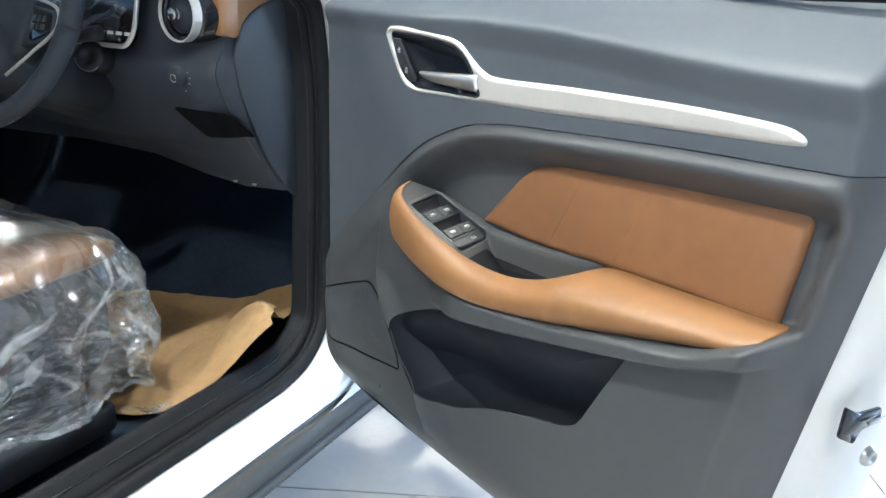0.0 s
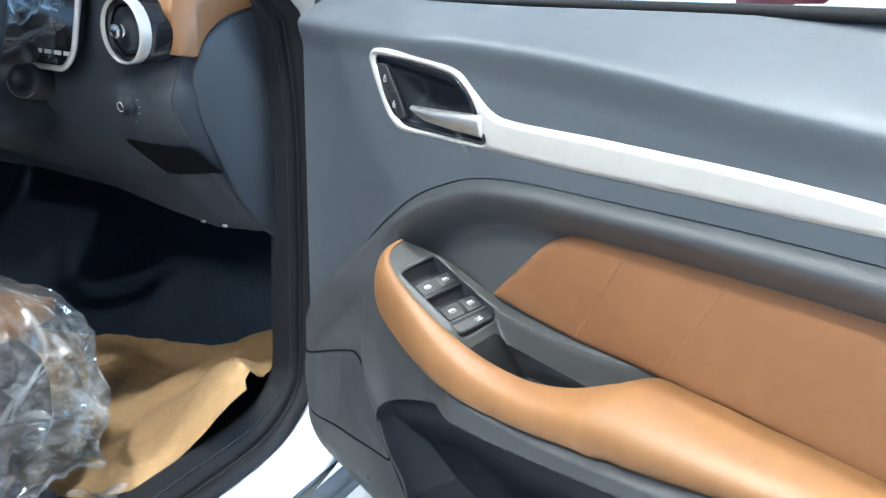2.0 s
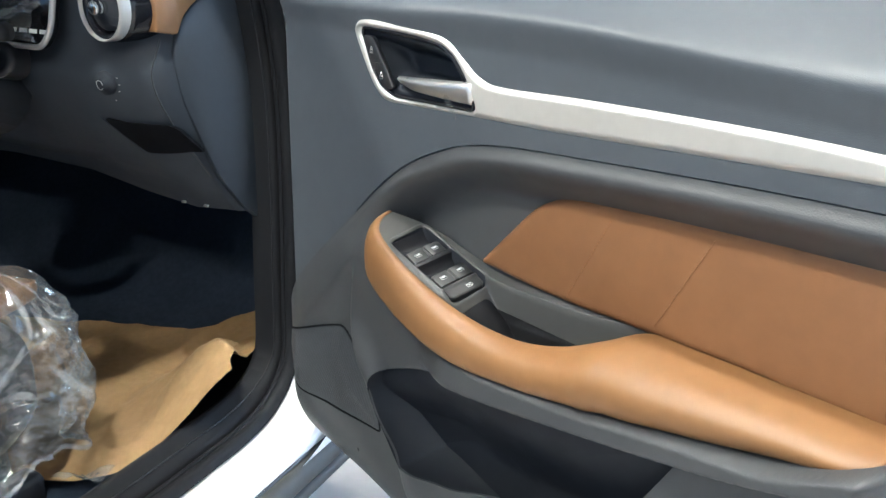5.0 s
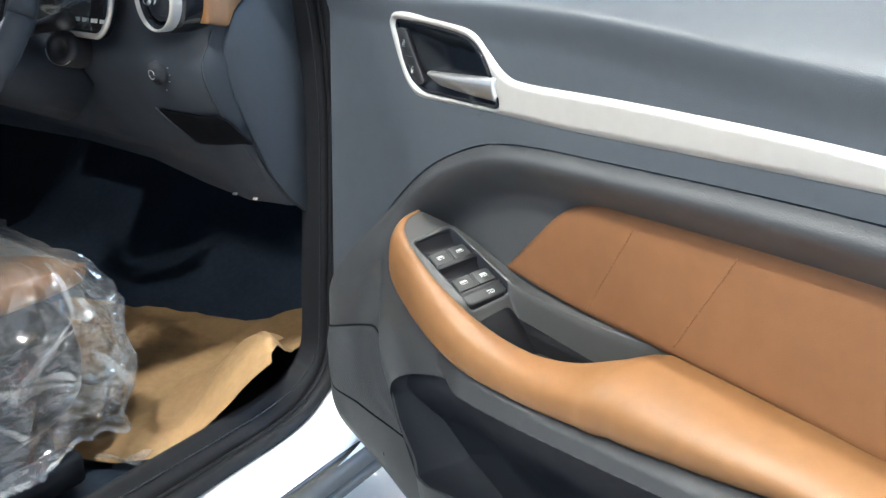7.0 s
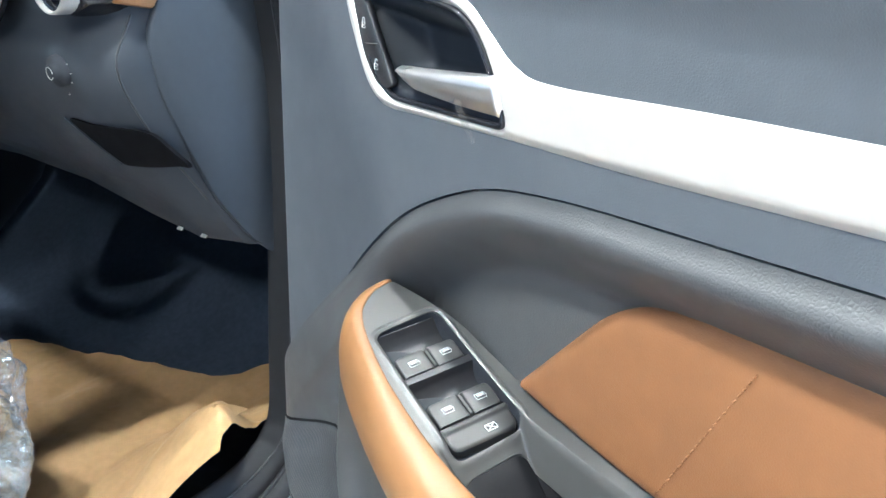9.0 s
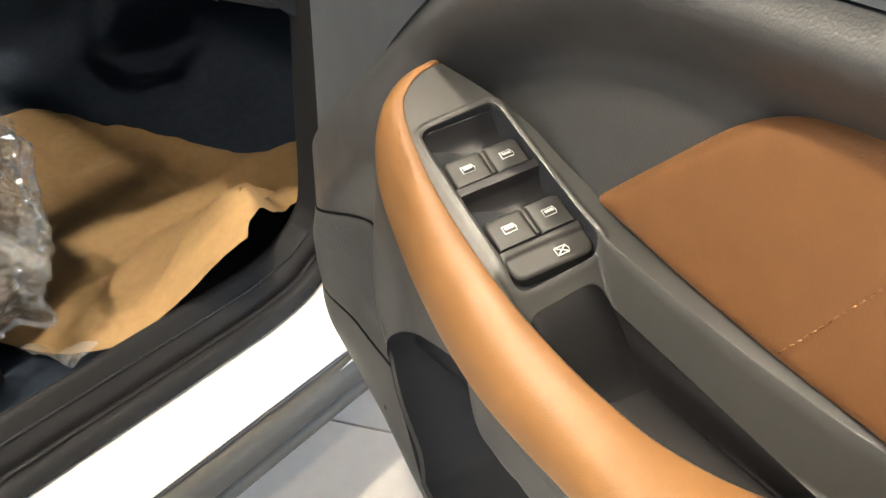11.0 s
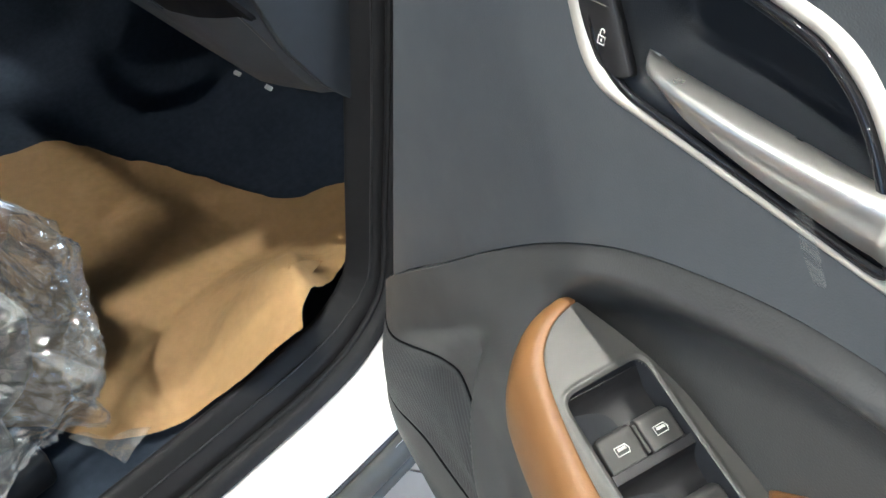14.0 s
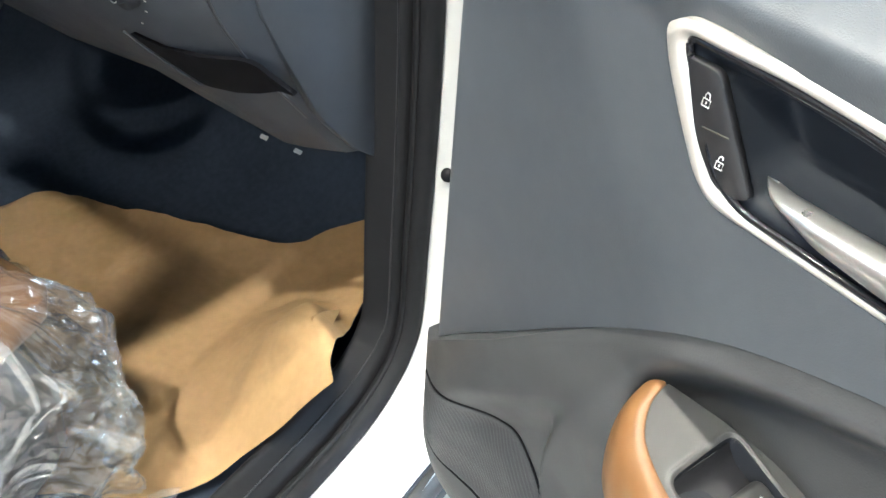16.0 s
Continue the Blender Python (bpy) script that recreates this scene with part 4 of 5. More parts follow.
body_part("scuff_trim", lambda t: spline([(-0.130, -0.020), (-0.134, -0.031 - 0.002 * (1 - t)), (-0.150, -0.036 - 0.012 * (1 - t)), (-0.172 + 0.006 * (1 - t), -0.042 - 0.022 * (1 - t)),
                                          (-0.180 + 0.003 * (1 - t), -0.038 - 0.018 * (1 - t)), (-0.186 + 0.002 * (1 - t), -0.010), (-0.190, 0.05)], 3), SILL, "dark grained inner sill trim")
for rr, nn in ((-0.141, -0.0345),):
    body_part("sill_rib", lambda t, rr=rr, nn=nn: [(rr - 0.006 * (1 - t) + 0.0012 * math.cos(a), nn - 0.0135 * (1 - t) + 0.0012 * math.sin(a)) for a in (2 * math.pi * k / 6 for k in range(6))], BLACK, "raised rib along the sill trim", True)
part("door_stop", lathe(car_pose(0.138, -0.087, 0.70) @ pose(0, 0, 0, 90, 0, 0), [(0.0, 0.010), (0.006, 0.010), (0.008, 0.007), (0.009, 0.0)], 20), RUBBER, car, "black rubber door stop")
part("sill_moulding", loft([[C(s, r, z) for r, z in spline([(-0.0125, 0.305), (-0.0110, 0.3180), (-0.002, 0.3165), (0.006, 0.309), (0.010, 0.298), (0.0105, 0.283), (0.003, 0.277), (0.010, 0.271), (0.012, 0.258), (0.002, 0.247), (-0.03, 0.243), (-0.06, 0.26)], 3)]
                            for s in np.linspace(-1.7, 0.75, 12)], False, False), MOULD, car, "grey ribbed plastic sill moulding")
# black strip stands in for the shaded groove between paint and moulding
part("sill_seal", loft([[C(s, r, z) for r, z in spline([(-0.0140, 0.312), (-0.0138, 0.3215), (-0.0125, 0.3235), (-0.0100, 0.3225), (-0.0092, 0.314)], 3)]
                        for s in np.linspace(-1.7, 0.75, 12)], False, False), BLACK, car, "black strip painted as the dark groove above the sill moulding")
side_ol = [(-0.30, 0.312), (-0.02, 0.314), (0.045, 0.330), (0.095, 0.356), (0.132, 0.392), (0.154, 0.45), (0.163, 0.585), (0.169, 0.733), (0.169, 0.918), (0.150, 1.066), (0.135, 1.10),
           (0.55, 1.03), (0.85, 0.98), (0.85, 0.28), (-0.30, 0.28)]
flip_to(part("front_wing", skin(rounded(side_ol, 0.02), 0.02, lambda a, b, s: [C(p, 0.0 - 0.03 * smooth(0.95, 1.08, q), q) for p, q in zip(a, b)]), PAINT, car, "white front wing"), OUT)
hood = []
for s in np.linspace(0.30, 1.45, 16):
    hood.append([C(s, r, 1.045 - 0.13 * ((s - 0.3) / 1.15) ** 2 - 0.07 * abs((r + 0.77) / 0.75) ** 3) for r in np.linspace(-1.50, -0.02, 16)])
flip_to(part("bonnet", loft(hood, False, False), PAINT, car, "white bonnet"), UP)
# unseen roof, far side and bulkhead, added to block light into the cabin
part("roof", loft([[C(s, r, 1.55 - 0.06 * abs((r + 0.78) / 0.55) ** 3) for r in np.linspace(-1.33, -0.30, 12)] for s in np.linspace(-1.9, -0.25, 6)], False, False), PAINT, car, "unseen white roof, placed to shade the cabin")
part("far_side", box(car_pose(-0.4, -1.52, 0.72), 0.06, 2.6, 0.80, 0.02), DASH, car, "unseen dark far side, closing the cabin off from light")
part("rear_bulkhead", box(car_pose(-1.72, -0.78, 0.80), 1.4, 0.06, 1.0, 0.02), DASH, car)
part("cabin_floor", loft([[C(s, r, z) for s, z in ((-1.7, 0.318), (0.12, 0.318), (0.31, 0.368), (0.45, 0.50), (0.57, 0.72), (0.60, 1.0))] for r in (-0.20, -0.5, -1.0, -1.5)], False, False), CARPET, car,
     "black carpeted footwell")
part("kick_panel", box(car_pose(0.42, -0.192, 0.60), 0.02, 0.52, 0.55, 0.008), CARPET, car, "dark kick panel beside the footwell")

# ---- dashboard ----
dash = thing("dashboard", C(0.1, -0.75, 0.74), "dark grey dashboard with a tan leather corner", "dashboard")
dash_prof = spline([(0.50, 1.10), (0.05, 1.150), (-0.06, 1.145), (-0.090, 1.128), (-0.102, 1.09), (-0.108, 1.03), (-0.131, 0.975), (-0.100, 0.905), (-0.047, 0.833), (0.022, 0.745), (0.055, 0.737), (0.20, 0.76), (0.50, 0.86)], 5)
rings = []
for r, ds, dz in ((-0.1690, 0.066, -0.012), (-0.1715, 0.056, -0.010), (-0.1812, 0.0325, -0.006), (-0.1826, 0.0312, -0.005), (-0.196, 0.020, -0.002), (-0.215, 0.008, 0), (-0.24, 0, 0), (-0.35, 0, 0.010), (-0.48, -0.01, 0.035), (-0.7, 0, 0.035), (-1.45, 0, 0)):
    rings.append([C(p[0] + ds, r, p[1] + (dz if p[1] < 0.8 else 0)) for p in dash_prof])
part("dash_body", loft(rings), DASH, dash, "dark grained dashboard moulding")
# bead added along the crease so that its edge catches a highlight
part("crease_bead", tube([C(p[0] + 0.0318, -0.1818, p[1]) for p in dash_prof if 0.735 < p[1] < 1.04 and p[0] < 0.06], 0.0014, 8), BLACK, dash, "thin bead added on the dashboard's corner crease to catch a highlight")
cap_ol = rounded([(-0.048, 1.054), (-0.031, 1.070), (-0.004, 1.085), (0.03, 1.094), (0.065, 1.101), (0.12, 1.106), (0.125, 1.00), (0.125, 0.69), (0.085, 0.722), (0.062, 0.742), (0.011, 0.805), (-0.031, 0.886),
                  (-0.058, 0.945), (-0.069, 1.005)], [0.012, 0.02, 0.02, 0.02, 0.02, 0.01, 0.01, 0.02, 0.02, 0.02, 0.02, 0.02, 0.02, 0.02])
part("end_cap", prism(cap_ol, lambda a, b, h: C(a, -0.176 + h, b), 0.010, 0.004), DASH, dash, "dark removable end cap of the dashboard")
tan_ol = rounded([(-0.106, 1.102), (-0.099, 1.085), (-0.097, 1.042), (-0.060, 1.036), (-0.047, 1.059), (-0.030, 1.074), (-0.004, 1.089), (0.03, 1.098), (0.065, 1.105), (0.13, 1.112), (0.13, 1.176), (0.03, 1.166),
                  (-0.05, 1.152), (-0.094, 1.128)], [0.006, 0.02, 0.002, 0.002, 0.01, 0.02, 0.02, 0.02, 0.02, 0.002, 0.01, 0.02, 0.02, 0.008])
tan_corner = part("tan_corner", prism(tan_ol, lambda a, b, h: C(a, -0.213 + h, b), 0.049, 0.005), TAN, dash, "tan leather corner pad with stitching")
for k in range(3):
    part("stitch", tube([C(-0.082 + 0.007 * k, r, 1.1352 + 0.0036 * k) for r in np.linspace(-0.208, -0.169, 8)], 0.0008, 6), THREAD, tan_corner)
VENT = car_pose(-0.136, -0.221, 1.075) @ pose(0, 0, 0, 90, 0, 0) @ pose(0, 0, 0, 0, -6, 0) @ Matrix.Scale(0.94, 4)
vent = part("air_vent", lathe(VENT, [(0.0490, -0.016), (0.0495, 0.004), (0.0488, 0.0085), (0.0476, 0.0095), (0.0464, 0.008), (0.0458, 0.002), (0.0456, -0.006)]), SILVER, dash, "round air vent with a satin silver ring")
part("vent_bowl", lathe(VENT, [(0.0462, 0.003), (0.0425, 0.002), (0.0400, 0.0005), (0.0385, -0.003), (0.037, -0.012), (0.0, -0.016)], 32), GLOSS, vent, "gloss black vent bowl")
part("vent_disc", lathe(VENT, [(0.034, -0.011), (0.034, -0.004), (0.0325, -0.0022), (0.020, -0.0015), (0.0, -0.0012)], 36), LINER, vent, "matt black centre disc")
part("vent_knob", lathe(VENT, [(0.0, 0.020), (0.009, 0.020), (0.0105, 0.018), (0.0105, 0.012), (0.0095, 0.011), (0.0105, 0.010), (0.0105, 0.002), (0.006, -0.010)], 24), CHROME, vent, "chrome knob")
for k in (-2, -1, 1, 2):
    part("slat", box(VENT @ pose(0, 0.012 * k, -0.006, 20, 0, 0), 0.062 - 0.009 * abs(k), 0.0012, 0.010, 0.0004), LINER, vent)
part("vent_housing", lathe(VENT @ pose(0.0, 0, -0.022), [(0.051, -0.06), (0.052, 0.002), (0.049, 0.012), (0.040, 0.014)], 36), GLOSS, dash, "gloss black vent housing")
KNOB = car_pose(-0.136, -0.239, 0.968) @ pose(0, 0, 0, 99, 0, 0)
part("light_switch", lathe(KNOB, [(0.0, 0.007), (0.008, 0.007), (0.0095, 0.0055), (0.010, 0.001), (0.017, 0.0008), (0.018, -0.006)], 28), LINER, dash, "black rotary lamp switch")
part("switch_mark", tube([KNOB @ Vector((0.006 * math.cos(a), 0.007 * math.sin(a), 0.0076)) for a in np.linspace(0, 5.6, 16)], 0.0005, 6), SILVER, dash, "bright ring mark on the lamp switch")
for dx, dy in ((0.032, 0.012), (0.034, 0.002), (0.031, -0.008), (0.020, -0.022)):
    part("switch_bar", box(KNOB @ pose(dx, dy, 0.002), 0.0026, 0.0010, 0.0006, 0.0002), SILVER, dash)
dash_s = curve_at([(0.70, 0.055), (0.745, 0.022), (0.833, -0.047), (0.905, -0.100), (0.975, -0.131), (1.03, -0.108)])
tray_ol = rounded([(-0.286, 0.908), (-0.180, 0.904), (-0.150, 0.857), (-0.242, 0.850)], 0.006)


def dash_skin(proud):
    return lambda a, b, s: [C(float(dash_s(z)) + float(np.interp(r, [-0.24, -0.205, -0.186, -0.174], [0, 0.008, 0.020, 0.034])) - proud, r, z) for r, z in zip(a, b)]


# no recess here: a near-black sheet paints the shaded tray opening
part("coin_tray", skin(tray_ol, 0.006, dash_skin(0.004), (), lambda p: p + FWD * 0.006), RECESS_SHADE, dash, "near-black sheet on the dashboard, painted as the coin tray's shade")
part("tray_lip", tube([Vector(p) for p in dash_skin(0.006)(np.linspace(-0.286, -0.244, 8), np.linspace(0.908, 0.851, 8), None)], 0.0012, 6), DASH, dash)
for r, s in ((-0.205, 0.014), (-0.252, 0.012)):
    part("clip", box(car_pose(s, r, 0.748) @ pose(0, 0, 0, 40, 0, 0), 0.010, 0.005, 0.002, 0.0006), SILVER, dash, "small bright metal clip")
# instrument binnacle
CL = car_pose(-0.122, -0.49, 1.085) @ pose(0, 0, 0, 76, 0, 0)
cl_ol = rounded([(-0.16, -0.078), (0.152, -0.078), (0.168, -0.05), (0.166, 0.075), (-0.16, 0.085)], 0.016)
part("cluster_bezel", tube([CL @ Vector((p[0], p[1], 0.012)) for p in np.vstack([cl_ol, cl_ol[:1]])], 0.0045, 10), SILVER, dash, "silver rim round the instruments")
part("cluster_screen", prism(cl_ol, lambda a, b, h: CL @ Vector((a, b, h)), 0.008, 0.001), GLOSS, dash, "black instrument screen")
part("cluster_bars", joined(*(box(CL @ pose(0.06 + 0.022 * k, -0.055, 0.0086), 0.016, 0.006, 0.0006, 0.0002) for k in range(5))), WHITE, dash, "pale dial marks")
part("cluster_hood", loft([[C(s, r, z + 0.02 * math.sin(math.pi * (r + 0.69) / 0.40)) for s, z in ((-0.16, 1.165), (-0.17, 1.172), (-0.165, 1.182), (-0.02, 1.185), (-0.02, 1.14), (-0.13, 1.155))] for r in np.linspace(-0.69, -0.29, 12)]), DASH, dash, "dark brow over the instruments")


def crumple(p, amount, scale):
    """Sharp-edged facets, as in crushed film or paper."""
    q = Vector(p) * scale
    d = noise.voronoi(q + 0.35 * Vector((noise.noise(q * 0.7), noise.noise(q * 0.7 + Vector((5, 2, 8))), 0)))[0]
    return amount * (1.0 - 1.6 * min(1.0, d[1] - d[0]))


def crease(p, amount, scale):
    """Thin sharp ridges with flat cloth between them."""
    q = Vector(p) * scale
    return amount * ((1 - abs(noise.noise(q + 0.4 * noise.noise_vector(q * 0.6)))) ** 5 - 0.35)


film = []
for i in range(40):
    film.append([])
    for j in range(26):
        a, b = -0.15 + 0.31 * i / 39, -0.072 + 0.15 * j / 25
        film[-1].append(CL @ Vector((a, b, 0.026 + crumple((a, b, 0.3), 0.016, 26))))
wrap = part("screen_film", loft(film, False, False), FILM)
tagged(wrap, "crinkled clear protective film over the instrument screen", "film")

# ---- steering wheel ----
wheel = thing("steering_wheel", C(-0.36, -0.49, 1.02), "dark leather steering wheel with a button pad", "steering wheel")
WH = car_pose(-0.28, -0.49, 1.05) @ pose(0, 0, 0, 90 - 25, 0, 0)
part("rim", tube([WH @ Vector((0.171 * math.cos(a), 0.171 * math.sin(a), 0)) for a in np.linspace(0, 2 * math.pi, 65)], 0.0175, 14), DASH, wheel, "grey leather rim")
part("hub", prism(rounded([(-0.085, 0.055), (0.085, 0.055), (0.075, -0.06), (-0.075, -0.06)], 0.03), lambda a, b, h: WH @ Vector((a, b, h - 0.035)), 0.045, 0.012), DASH, wheel)
for sg in (-1, 1):
    sp = part("spoke", prism(rounded([(sg * 0.07, 0.035), (sg * 0.175, 0.022), (sg * 0.175, -0.018), (sg * 0.07, -0.04)], 0.006), lambda a, b, h: WH @ Vector((a, b, h - 0.02)), 0.024, 0.006), DASH, wheel)
    pad = part("button_pad", prism(rounded([(sg * 0.085, 0.027), (sg * 0.132, 0.022), (sg * 0.138, -0.012), (sg * 0.095, -0.03)], 0.01), lambda a, b, h: WH @ Vector((a, b, h + 0.003)), 0.005, 0.002), GLOSS, sp, "gloss black button pad")
    part("spoke_trim", tube([WH @ Vector((sg * x, y, 0.005)) for x, y in spline([(0.080, 0.045), (0.140, 0.030), (0.150, -0.005), (0.110, -0.045), (0.06, -0.09)], 6)], 0.003, 8), SILVER, sp, "silver spoke trim")
part("key_row", joined(*(box(WH @ pose(0.110 + 0.012 * dx, 0.010 + 0.014 * dy, 0.009), 0.009, 0.010, 0.002, 0.0008) for dx in (-1, 0, 1) for dy in (-1, 0))), KEYMAT, wheel, "small grey wheel buttons")
part("column", tube([C(-0.36, -0.49, 1.02), C(-0.25, -0.49, 0.975), C(-0.12, -0.49, 0.93)], [0.05, 0.062, 0.07], 20), DASH, wheel, "dark steering column shroud")
BARREL = car_pose(-0.166, -0.412, 0.990) @ pose(0, 0, 0, 78, 0, 0) @ pose(0, 0, 0, 0, 18, 0)
part("ignition_barrel", lathe(BARREL, [(0.0, 0.010), (0.011, 0.010), (0.012, 0.013), (0.020, 0.014), (0.0255, 0.012), (0.027, 0.006), (0.028, -0.030)], 32), BLACK, wheel, "round black ignition barrel")
part("barrel_ring", tube([BARREL @ Vector((0.0262 * math.cos(a), 0.0262 * math.sin(a), 0.0118)) for a in np.linspace(math.radians(190), math.radians(320), 20)], 0.0007, 6), LEVER, wheel, "bright edge of the barrel")
part("lamp_stalk", tube([C(-0.20, -0.46, 1.01), C(-0.195, -0.43, 1.022), C(-0.185, -0.385, 1.033), C(-0.183, -0.368, 1.036)], [0.008, 0.009, 0.013, 0.014], 16), BLACK, wheel, "black lamp stalk")

# ---- seat and its wrapping ----
seat = thing("driver_seat", C(-0.6, -0.5, 0.35), "tan leather driver's seat cushion under clear wrapping", "car seat")


def cushion(s0, s1, r0, r1, z0, z1, n=28):
    rings = []
    for k in range(n + 1):
        t = k / n
        s = s0 + (s1 - s0) * t
        e = (1 - abs(2 * t - 1) ** 5) ** 0.4
        ring = []
        for j in range(36):
            a = 2 * math.pi * j / 36
            ca, sa = math.cos(a), math.sin(a)
            x = math.copysign(abs(ca) ** 0.45, ca) * (r1 - r0) / 2 * (0.80 + 0.20 * e)
            y = math.copysign(abs(sa) ** 0.55, sa) * (z1 - z0) / 2 * max(0.05, e)
            bol = 0.020 * (abs(x) / ((r1 - r0) / 2)) ** 4 * (sa > 0)
            ring.append(C(s, (r0 + r1) / 2 + x, (z0 + z1) / 2 + y + bol))
        rings.append(ring)
    return loft(rings)


part("side_valance", cushion(-0.85, -0.262, -0.735, -0.276, 0.40, 0.674), BLACK, seat, "black plastic seat valance")
part("cushion", cushion(-0.86, -0.236, -0.74, -0.272, 0.652, 0.690), TAN, seat, "tan leather cushion with raised bolsters")
part("seat_base", box(car_pose(-0.58, -0.50, 0.43), 0.40, 0.50, 0.12, 0.02), BLACK, seat, "black plastic seat base")
part("seat_rail", box(car_pose(-0.62, -0.272, 0.383), 0.045, 0.60, 0.055, 0.010), LINER, seat, "black seat rail cover")
part("backrest", cushion(-1.02, -0.86, -0.74, -0.27, 0.55, 1.25), TAN, seat, "tan leather backrest")
part("seam_pipe", tube([C(-0.270, -0.60, 0.682), C(-0.262, -0.45, 0.676), C(-0.264, -0.33, 0.680), C(-0.32, -0.285, 0.680)], 0.003, 8), TAN, seat)

foot = spline([(-0.235, -0.95), (-0.228, -0.70), (-0.226, -0.45), (-0.232, -0.31), (-0.262, -0.248), (-0.35, -0.232), (-0.55, -0.238), (-0.80, -0.25), (-1.0, -0.26)], 46)
drop = [(0.26, 0.735), (0.17, 0.732), (0.11, 0.726), (0.065, 0.716), (0.032, 0.694), (0.010, 0.660)] + [(0.0 + 0.012 * k / 22, 0.645 - 0.215 * k / 22) for k in range(23)]
drop = spline(drop, 5)
centre = np.array((-0.65, -0.56))


def along(curve, t):
    i = min(int(t), len(curve) - 2)
    return curve[i] + (curve[i + 1] - curve[i]) * (t - i)


def cover_point(u, v, off=0.0):
    """A point of the wrapping: u runs round the cushion's foot, v from its top down."""
    p, (k, z) = along(foot, u), along(drop, v)
    d = along(foot, min(u + 2, len(foot) - 1.01)) - along(foot, max(u - 2, 0))
    d = d / np.linalg.norm(d)
    nrm = np.array((d[1], -d[0]))
    if nrm @ (centre - p) > 0:
        nrm = -nrm
    low, a, q = float(smooth(0.66, 0.50, z)), u / 24, C(p[0], p[1], z)
    fold = 0.016 * math.sin(a * 2.3 + 9 * (0.7 - z) + 2.5 * noise.noise(Vector((a * 0.7, z * 6, 2)))) * (0.3 + low)
    w = crease(q, 0.024, 5.0) + crease(q + Vector((3, 1, 7)), 0.012, 11) + crumple(q, 0.006, 22) + 0.9 * fold
    o = off - k + w + 0.008
    zz = z + 0.010 * noise.noise(q * 8 + Vector((3, 1, 2))) + 0.012 * low * noise.noise(Vector((a * 2.2, 3, 1)))
    return C(p[0] + nrm[0] * o, p[1] + nrm[1] * o, zz)


cover = thing("seat_cover", C(-0.5, -0.5, 0.45), "crumpled clear plastic wrapping draped over the tan seat", "plastic cover")
NU, NV = len(foot), len(drop)
rnd = random.Random(5)
drape, GU, GV = [], 140, 56
for i in range(GU):
    drape.append([])
    for j in range(GV):
        u = (i + (rnd.uniform(-0.42, 0.42) if 0 < i < GU - 1 else 0)) * (NU - 1.02) / (GU - 1)
        v = (j + (rnd.uniform(-0.42, 0.42) if 0 < j < GV - 1 else 0)) * (NV - 1.02) / (GV - 1)
        drape[-1].append(cover_point(u, v, rnd.uniform(-0.0040, 0.0040)))
verts = [p for row in drape for p in row]
faces = []
for i in range(GU - 1):
    for j in range(GV - 1):
        a, b, c, d = i * GV + j, i * GV + j + 1, (i + 1) * GV + j + 1, (i + 1) * GV + j
        faces += [(a, b, c), (a, c, d)] if rnd.random() < 0.5 else [(a, b, d), (b, c, d)]
part("drape", (verts, faces), FILM, cover, smooth=False)
part("gathered_hem", loft([[cover_point(i, NV - 1.01 - 5 * v, 0.003 + 0.004 * math.sin(i * 1.9 + 3 * math.sin(i * 0.37)) * (1 - v)) for v in np.linspace(0, 1, 7)] for i in range(NU)], False, False), HEM_FILM, cover, "gathered whitish hem")
rnd = random.Random(11)
for k in range(34):
    u0, v0, du, dv = rnd.uniform(40, 270), rnd.uniform(4, 62), rnd.uniform(-40, 40), rnd.uniform(22, 70)
    strip = []
    for t in np.linspace(0, 1, 26):
        u, v = u0 + du * t + 6 * math.sin(3 * t + k), min(v0 + dv * t, NV - 2)
        half = (3.0 + 2.2 * math.sin(5 * t + 2 * k)) * math.sin(math.pi * (0.06 + 0.88 * t)) ** 0.6
        strip.append([cover_point(min(max(u + half * b, 0), NU - 2), v, 0.002 + 0.0022 * (1 - b * b)) for b in (-1, -0.4, 0.3, 1)])
    part("fold", loft(strip, False, False), HEM_FILM, cover, "doubled fold of the film")
scrap = []
for u in np.linspace(0, 1, 22):
    scrap.append([])
    for v in np.linspace(0, 0.97, 14):
        s, r = (1 - v) * (-0.285 + 0.075 * u) - v * 0.265, (1 - v) * (-0.300 + 0.070 * u) - v * 0.206
        scrap[-1].append(C(s, r, 0.350 + 0.020 * v + 0.006 * math.sin(9 * u + 2 * v) + crumple((s, r, 0), 0.010, 34)))
left = part("film_scrap", loft(scrap, False, False), HEM_FILM)
tagged(left, "crumpled scrap of clear film caught between paper and sill", "film")

# ---- kraft paper in the footwell ----
PAPER_OL = rounded([(-0.335, -0.40), (-0.285, -0.342), (-0.246, -0.262), (-0.19, -0.222), (-0.142, -0.188), (-0.107, -0.146), (-0.055, -0.111), (-0.034, -0.135), (0.004, -0.156), (0.047, -0.174), (0.106, -0.200),
                    (0.20, -0.21), (0.31, -0.215), (0.345, -0.26), (0.29, -0.318), (0.235, -0.36), (0.180, -0.385), (0.155, -0.47), (0.138, -0.56), (0.112, -0.66), (0.06, -0.84), (-0.12, -0.90), (-0.32, -0.80)],
                   [0.02, 0.01, 0.02, 0.02, 0.01, 0.01, 0.002, 0.01, 0.012, 0.01, 0.01, 0.02, 0.02, 0.02, 0.02, 0.02, 0.02, 0.01, 0.01, 0.02, 0.02, 0.02, 0.02], 5)


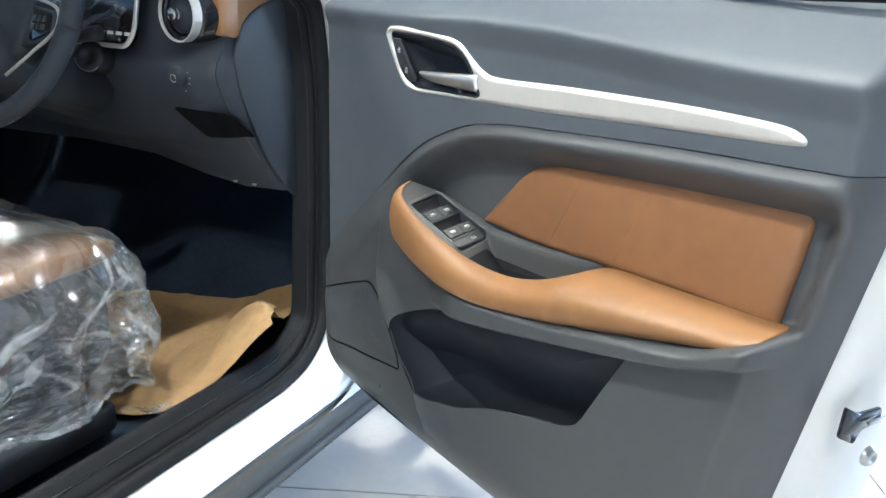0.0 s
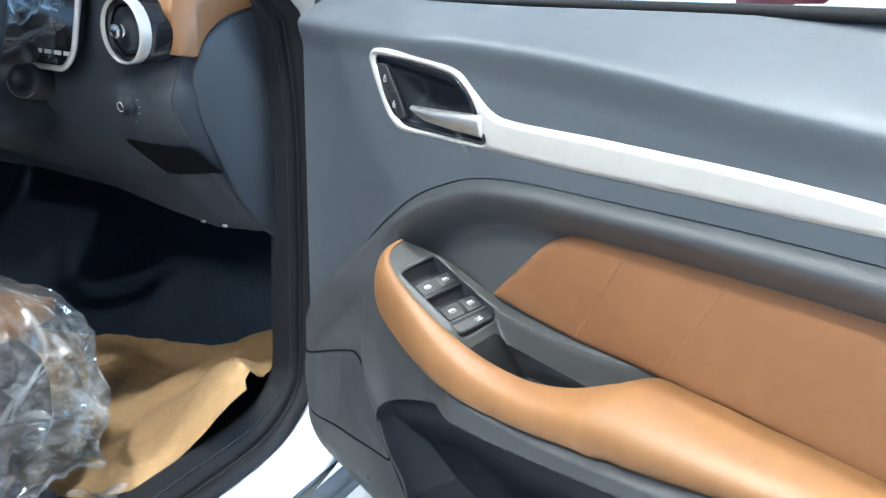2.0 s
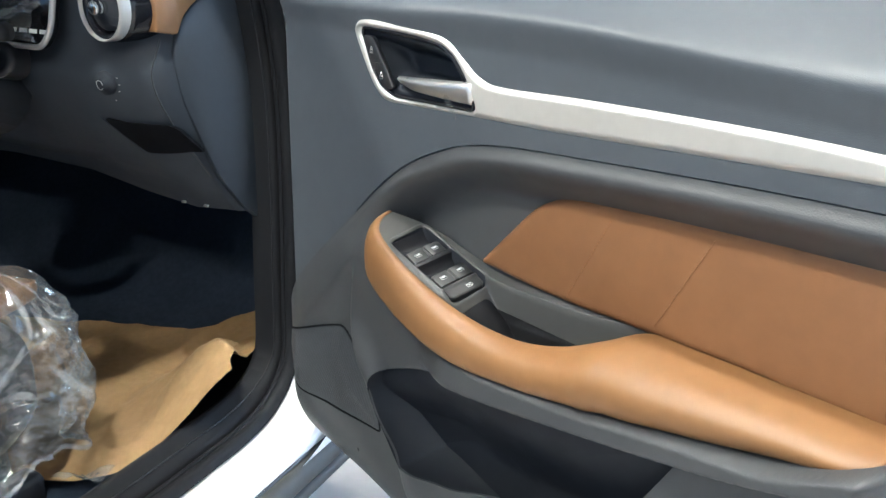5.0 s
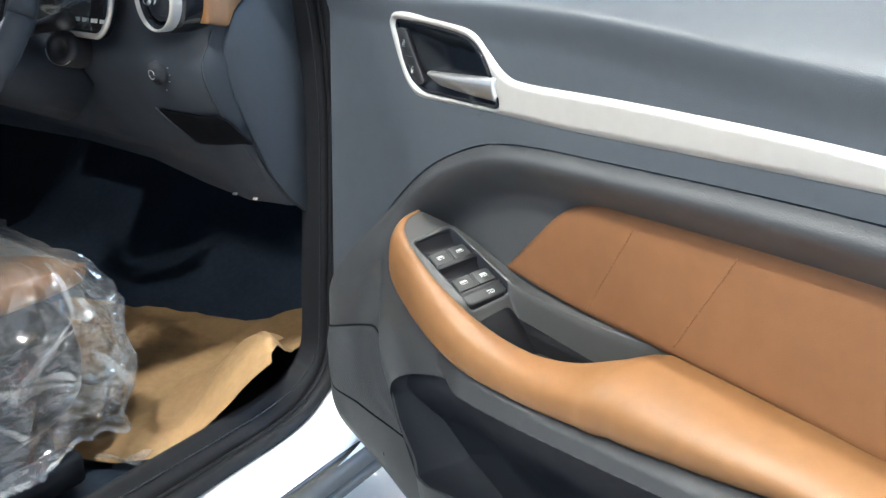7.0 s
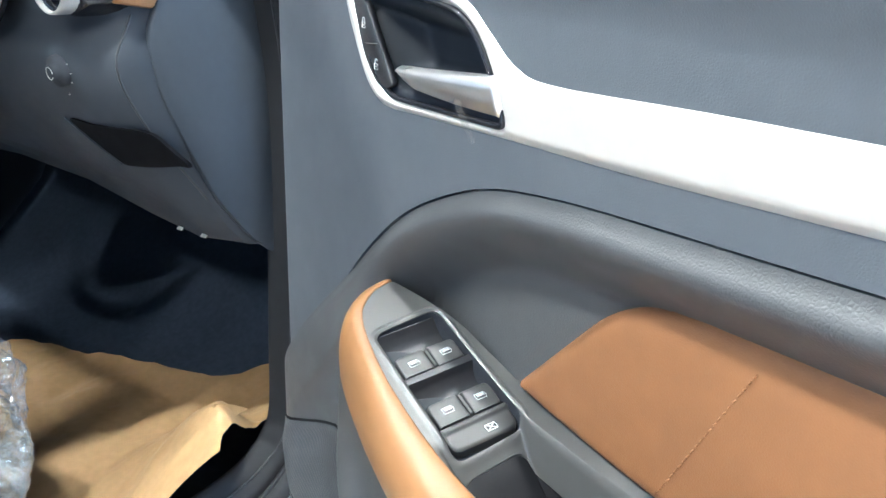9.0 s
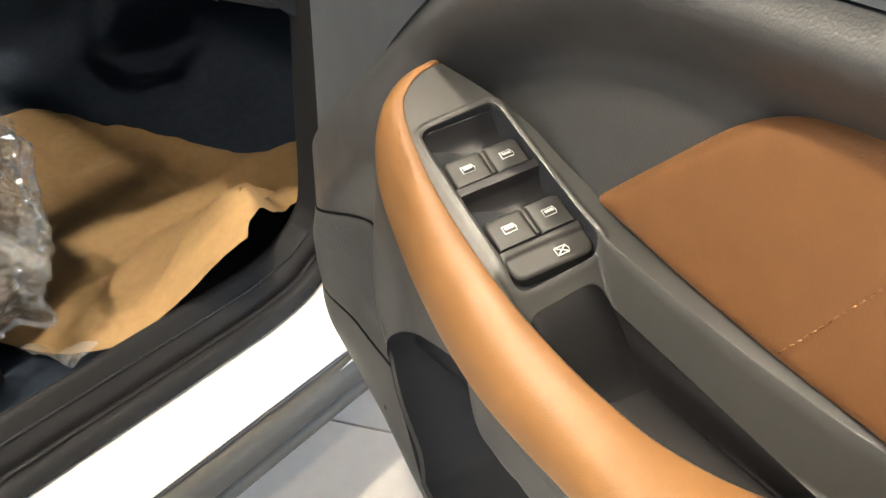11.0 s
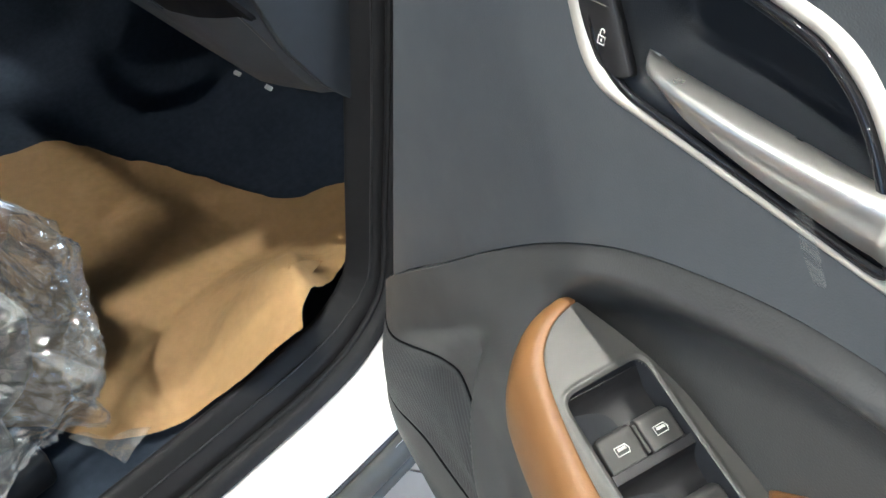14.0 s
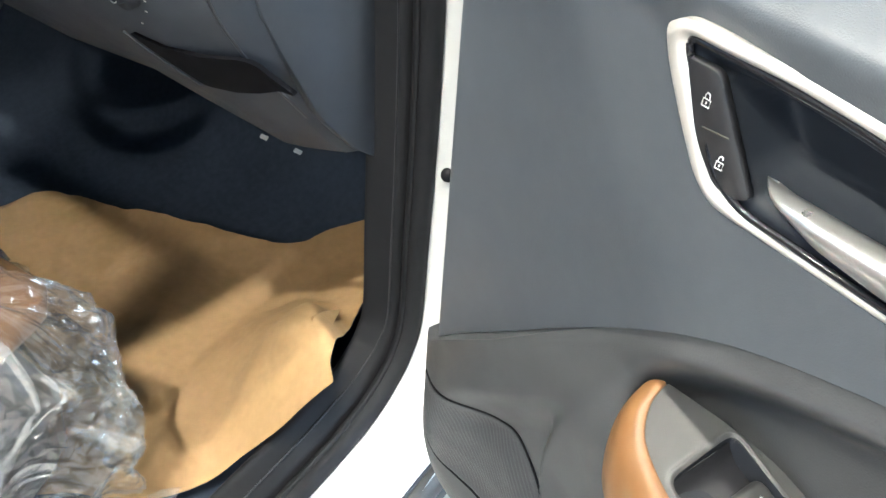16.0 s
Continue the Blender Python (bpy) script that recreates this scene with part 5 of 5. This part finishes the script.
def paper_z(s, r):
    """The sheet lies on the floor and climbs to a ridge against the sill."""
    z = 0.340 + 0.026 * smooth(-0.26, -0.02, s) + 0.032 * smooth(0.06, 0.20, s) + 0.018 * smooth(0.16, 0.30, s)
    off = -0.812 * (s + 0.054) - 0.584 * (r + 0.114)
    on = 0.584 * (s + 0.054) - 0.812 * (r + 0.114)
    return z + 0.132 * smooth(0.17, -0.02, off) * (1 - 0.42 * smooth(0.0, -0.06, off)) * smooth(0.30, 0.10, on)


rnd = random.Random(7)
creases = [(rnd.uniform(-0.3, 0.3), rnd.uniform(-0.8, -0.2), rnd.uniform(0, math.pi), rnd.uniform(0.05, 0.20), rnd.uniform(0.016, 0.05), rnd.choice((-1, 1)) * rnd.uniform(0.0015, 0.0050)) for _ in range(90)]


def paper_surf(a, b, s):
    h = np.zeros(a.shape)
    for cs, cr, ang, length, width, amp in creases:
        u = (a - cs) * math.cos(ang) + (b - cr) * math.sin(ang)
        v = -(a - cs) * math.sin(ang) + (b - cr) * math.cos(ang)
        h += amp * np.clip(1 - np.abs(v) / width, 0, 1) * smooth(length, length * 0.5, np.abs(u))
    out = []
    for x, y, hh in zip(a, b, h):
        p = Vector((x, y, 0))
        out.append(C(x, y, float(paper_z(x, y)) + hh + 0.008 * noise.noise(p * 5) + crumple(p, 0.0035, 11) + crumple(p + Vector((4, 2, 0)), 0.0014, 27)))
    return out


sheet = flip_to(part("paper_mat", skin(PAPER_OL, 0.004, paper_surf), PAPER), UP)
tagged(sheet, "creased brown kraft paper laid over the footwell floor", "paper")
fl = []
fa, fb, fc = (np.array(p) for p in ((0.004, -0.197, 0.500), (0.065, -0.199, 0.462), (-0.024, -0.158, 0.487)))
for u in np.linspace(0, 1, 9):
    fl.append([C(*(fa + u * (fb - fa) + v * (1 - u) * (fc - fa) + np.array((0, 0, 0.003 + 0.004 * math.sin(math.pi * u))))) for v in np.linspace(0, 1, 8)])
part("folded_corner", loft(fl, False, False), PAPER, sheet, "turned-over corner of the paper")

# ---- what stands beyond the window ----
stand = thing("display_board", (-1.6, 3.0, 0.0), "printed display board, maroon over white, with white lettering", "display board")
part("panel", box(pose(-1.45, 3.0, 1.35), 1.36, 0.03, 1.90, 0.004), BOARD, stand)
part("maroon_field", prism([(-2.10, 0.905), (-1.98, 0.905), (-1.62, 1.18), (-1.30, 1.60), (-1.30, 2.20), (-2.10, 2.20)], lambda a, b, h: Vector((a, 2.984 - h, b)), 0.004), MAROON, stand, "maroon printed field")
for k in range(4):
    part("lettering_bar", box(pose(-2.03 + 0.03 * k, 2.979, 1.035 + 0.004 * (k % 2)), 0.022, 0.003, 0.026 + 0.006 * (k % 3), 0.001), WHITE, stand)


def lettering(text, size, m, mat, parent):
    cu = bpy.data.curves.new("lettering", "FONT")
    cu.body, cu.size, cu.extrude = text, size, 0.001
    tmp = new("lettering", cu)
    me = bpy.data.meshes.new_from_object(tmp)
    bpy.data.objects.remove(tmp)
    vf = [m @ v.co for v in me.vertices], [tuple(f.vertices) for f in me.polygons]
    return part("lettering", vf, mat, parent, "white block letters", False)


lettering("TORQUE CONVERTER", 0.026, pose(-2.075, 2.978, 0.985, 90, 0, 0), WHITE, stand)
for k in range(6):
    part("pale_stripe", box(pose(-1.66 + 0.10 * k, 2.981, 0.78), 0.03, 0.004, 0.62, 0.001), MOULD if k == 5 else SILVER, stand)
part("foot", box(pose(-1.45, 3.0, 0.20), 1.2, 0.30, 0.40, 0.01), BOARD, stand)
crate = thing("red_counter", (-1.37, 2.75, 0), "red and white counter standing on the showroom floor", "counter")
part("counter_front", box(pose(-1.37, 2.75, 0.53), 0.48, 0.30, 1.06, 0.02), RED, crate, "red counter front")
part("counter_top", box(pose(-1.37, 2.75, 1.075), 0.52, 0.34, 0.03, 0.008), BOARD, crate)

# ---- floor tiles, last ----
rot = Matrix.Rotation(TILE_TURN, 4, "Z")
tile_me = None
T = 0.80
for i in range(-9, 10):
    for j in range(-9, 10):
        p = Vector((-1.48, 0.68, 0)) + rot @ Vector(((i + 0.35) * T, (j + 0.5) * T, 0))
        if not (-7.0 < p.x < 7.0 and -5.8 < p.y < 8.0):
            continue
        if tile_me is None:
            first = part("tile", box(Matrix.Translation((0, 0, -0.006)), T - 0.004, T - 0.004, 0.012, 0.0012, 1), TILE, floor, smooth=False)
            tile_me, ob = first.data, first
        else:
            ob = new("tile", tile_me)
            ob.parent = floor
        ob.matrix_basis = Matrix.Translation(p) @ rot
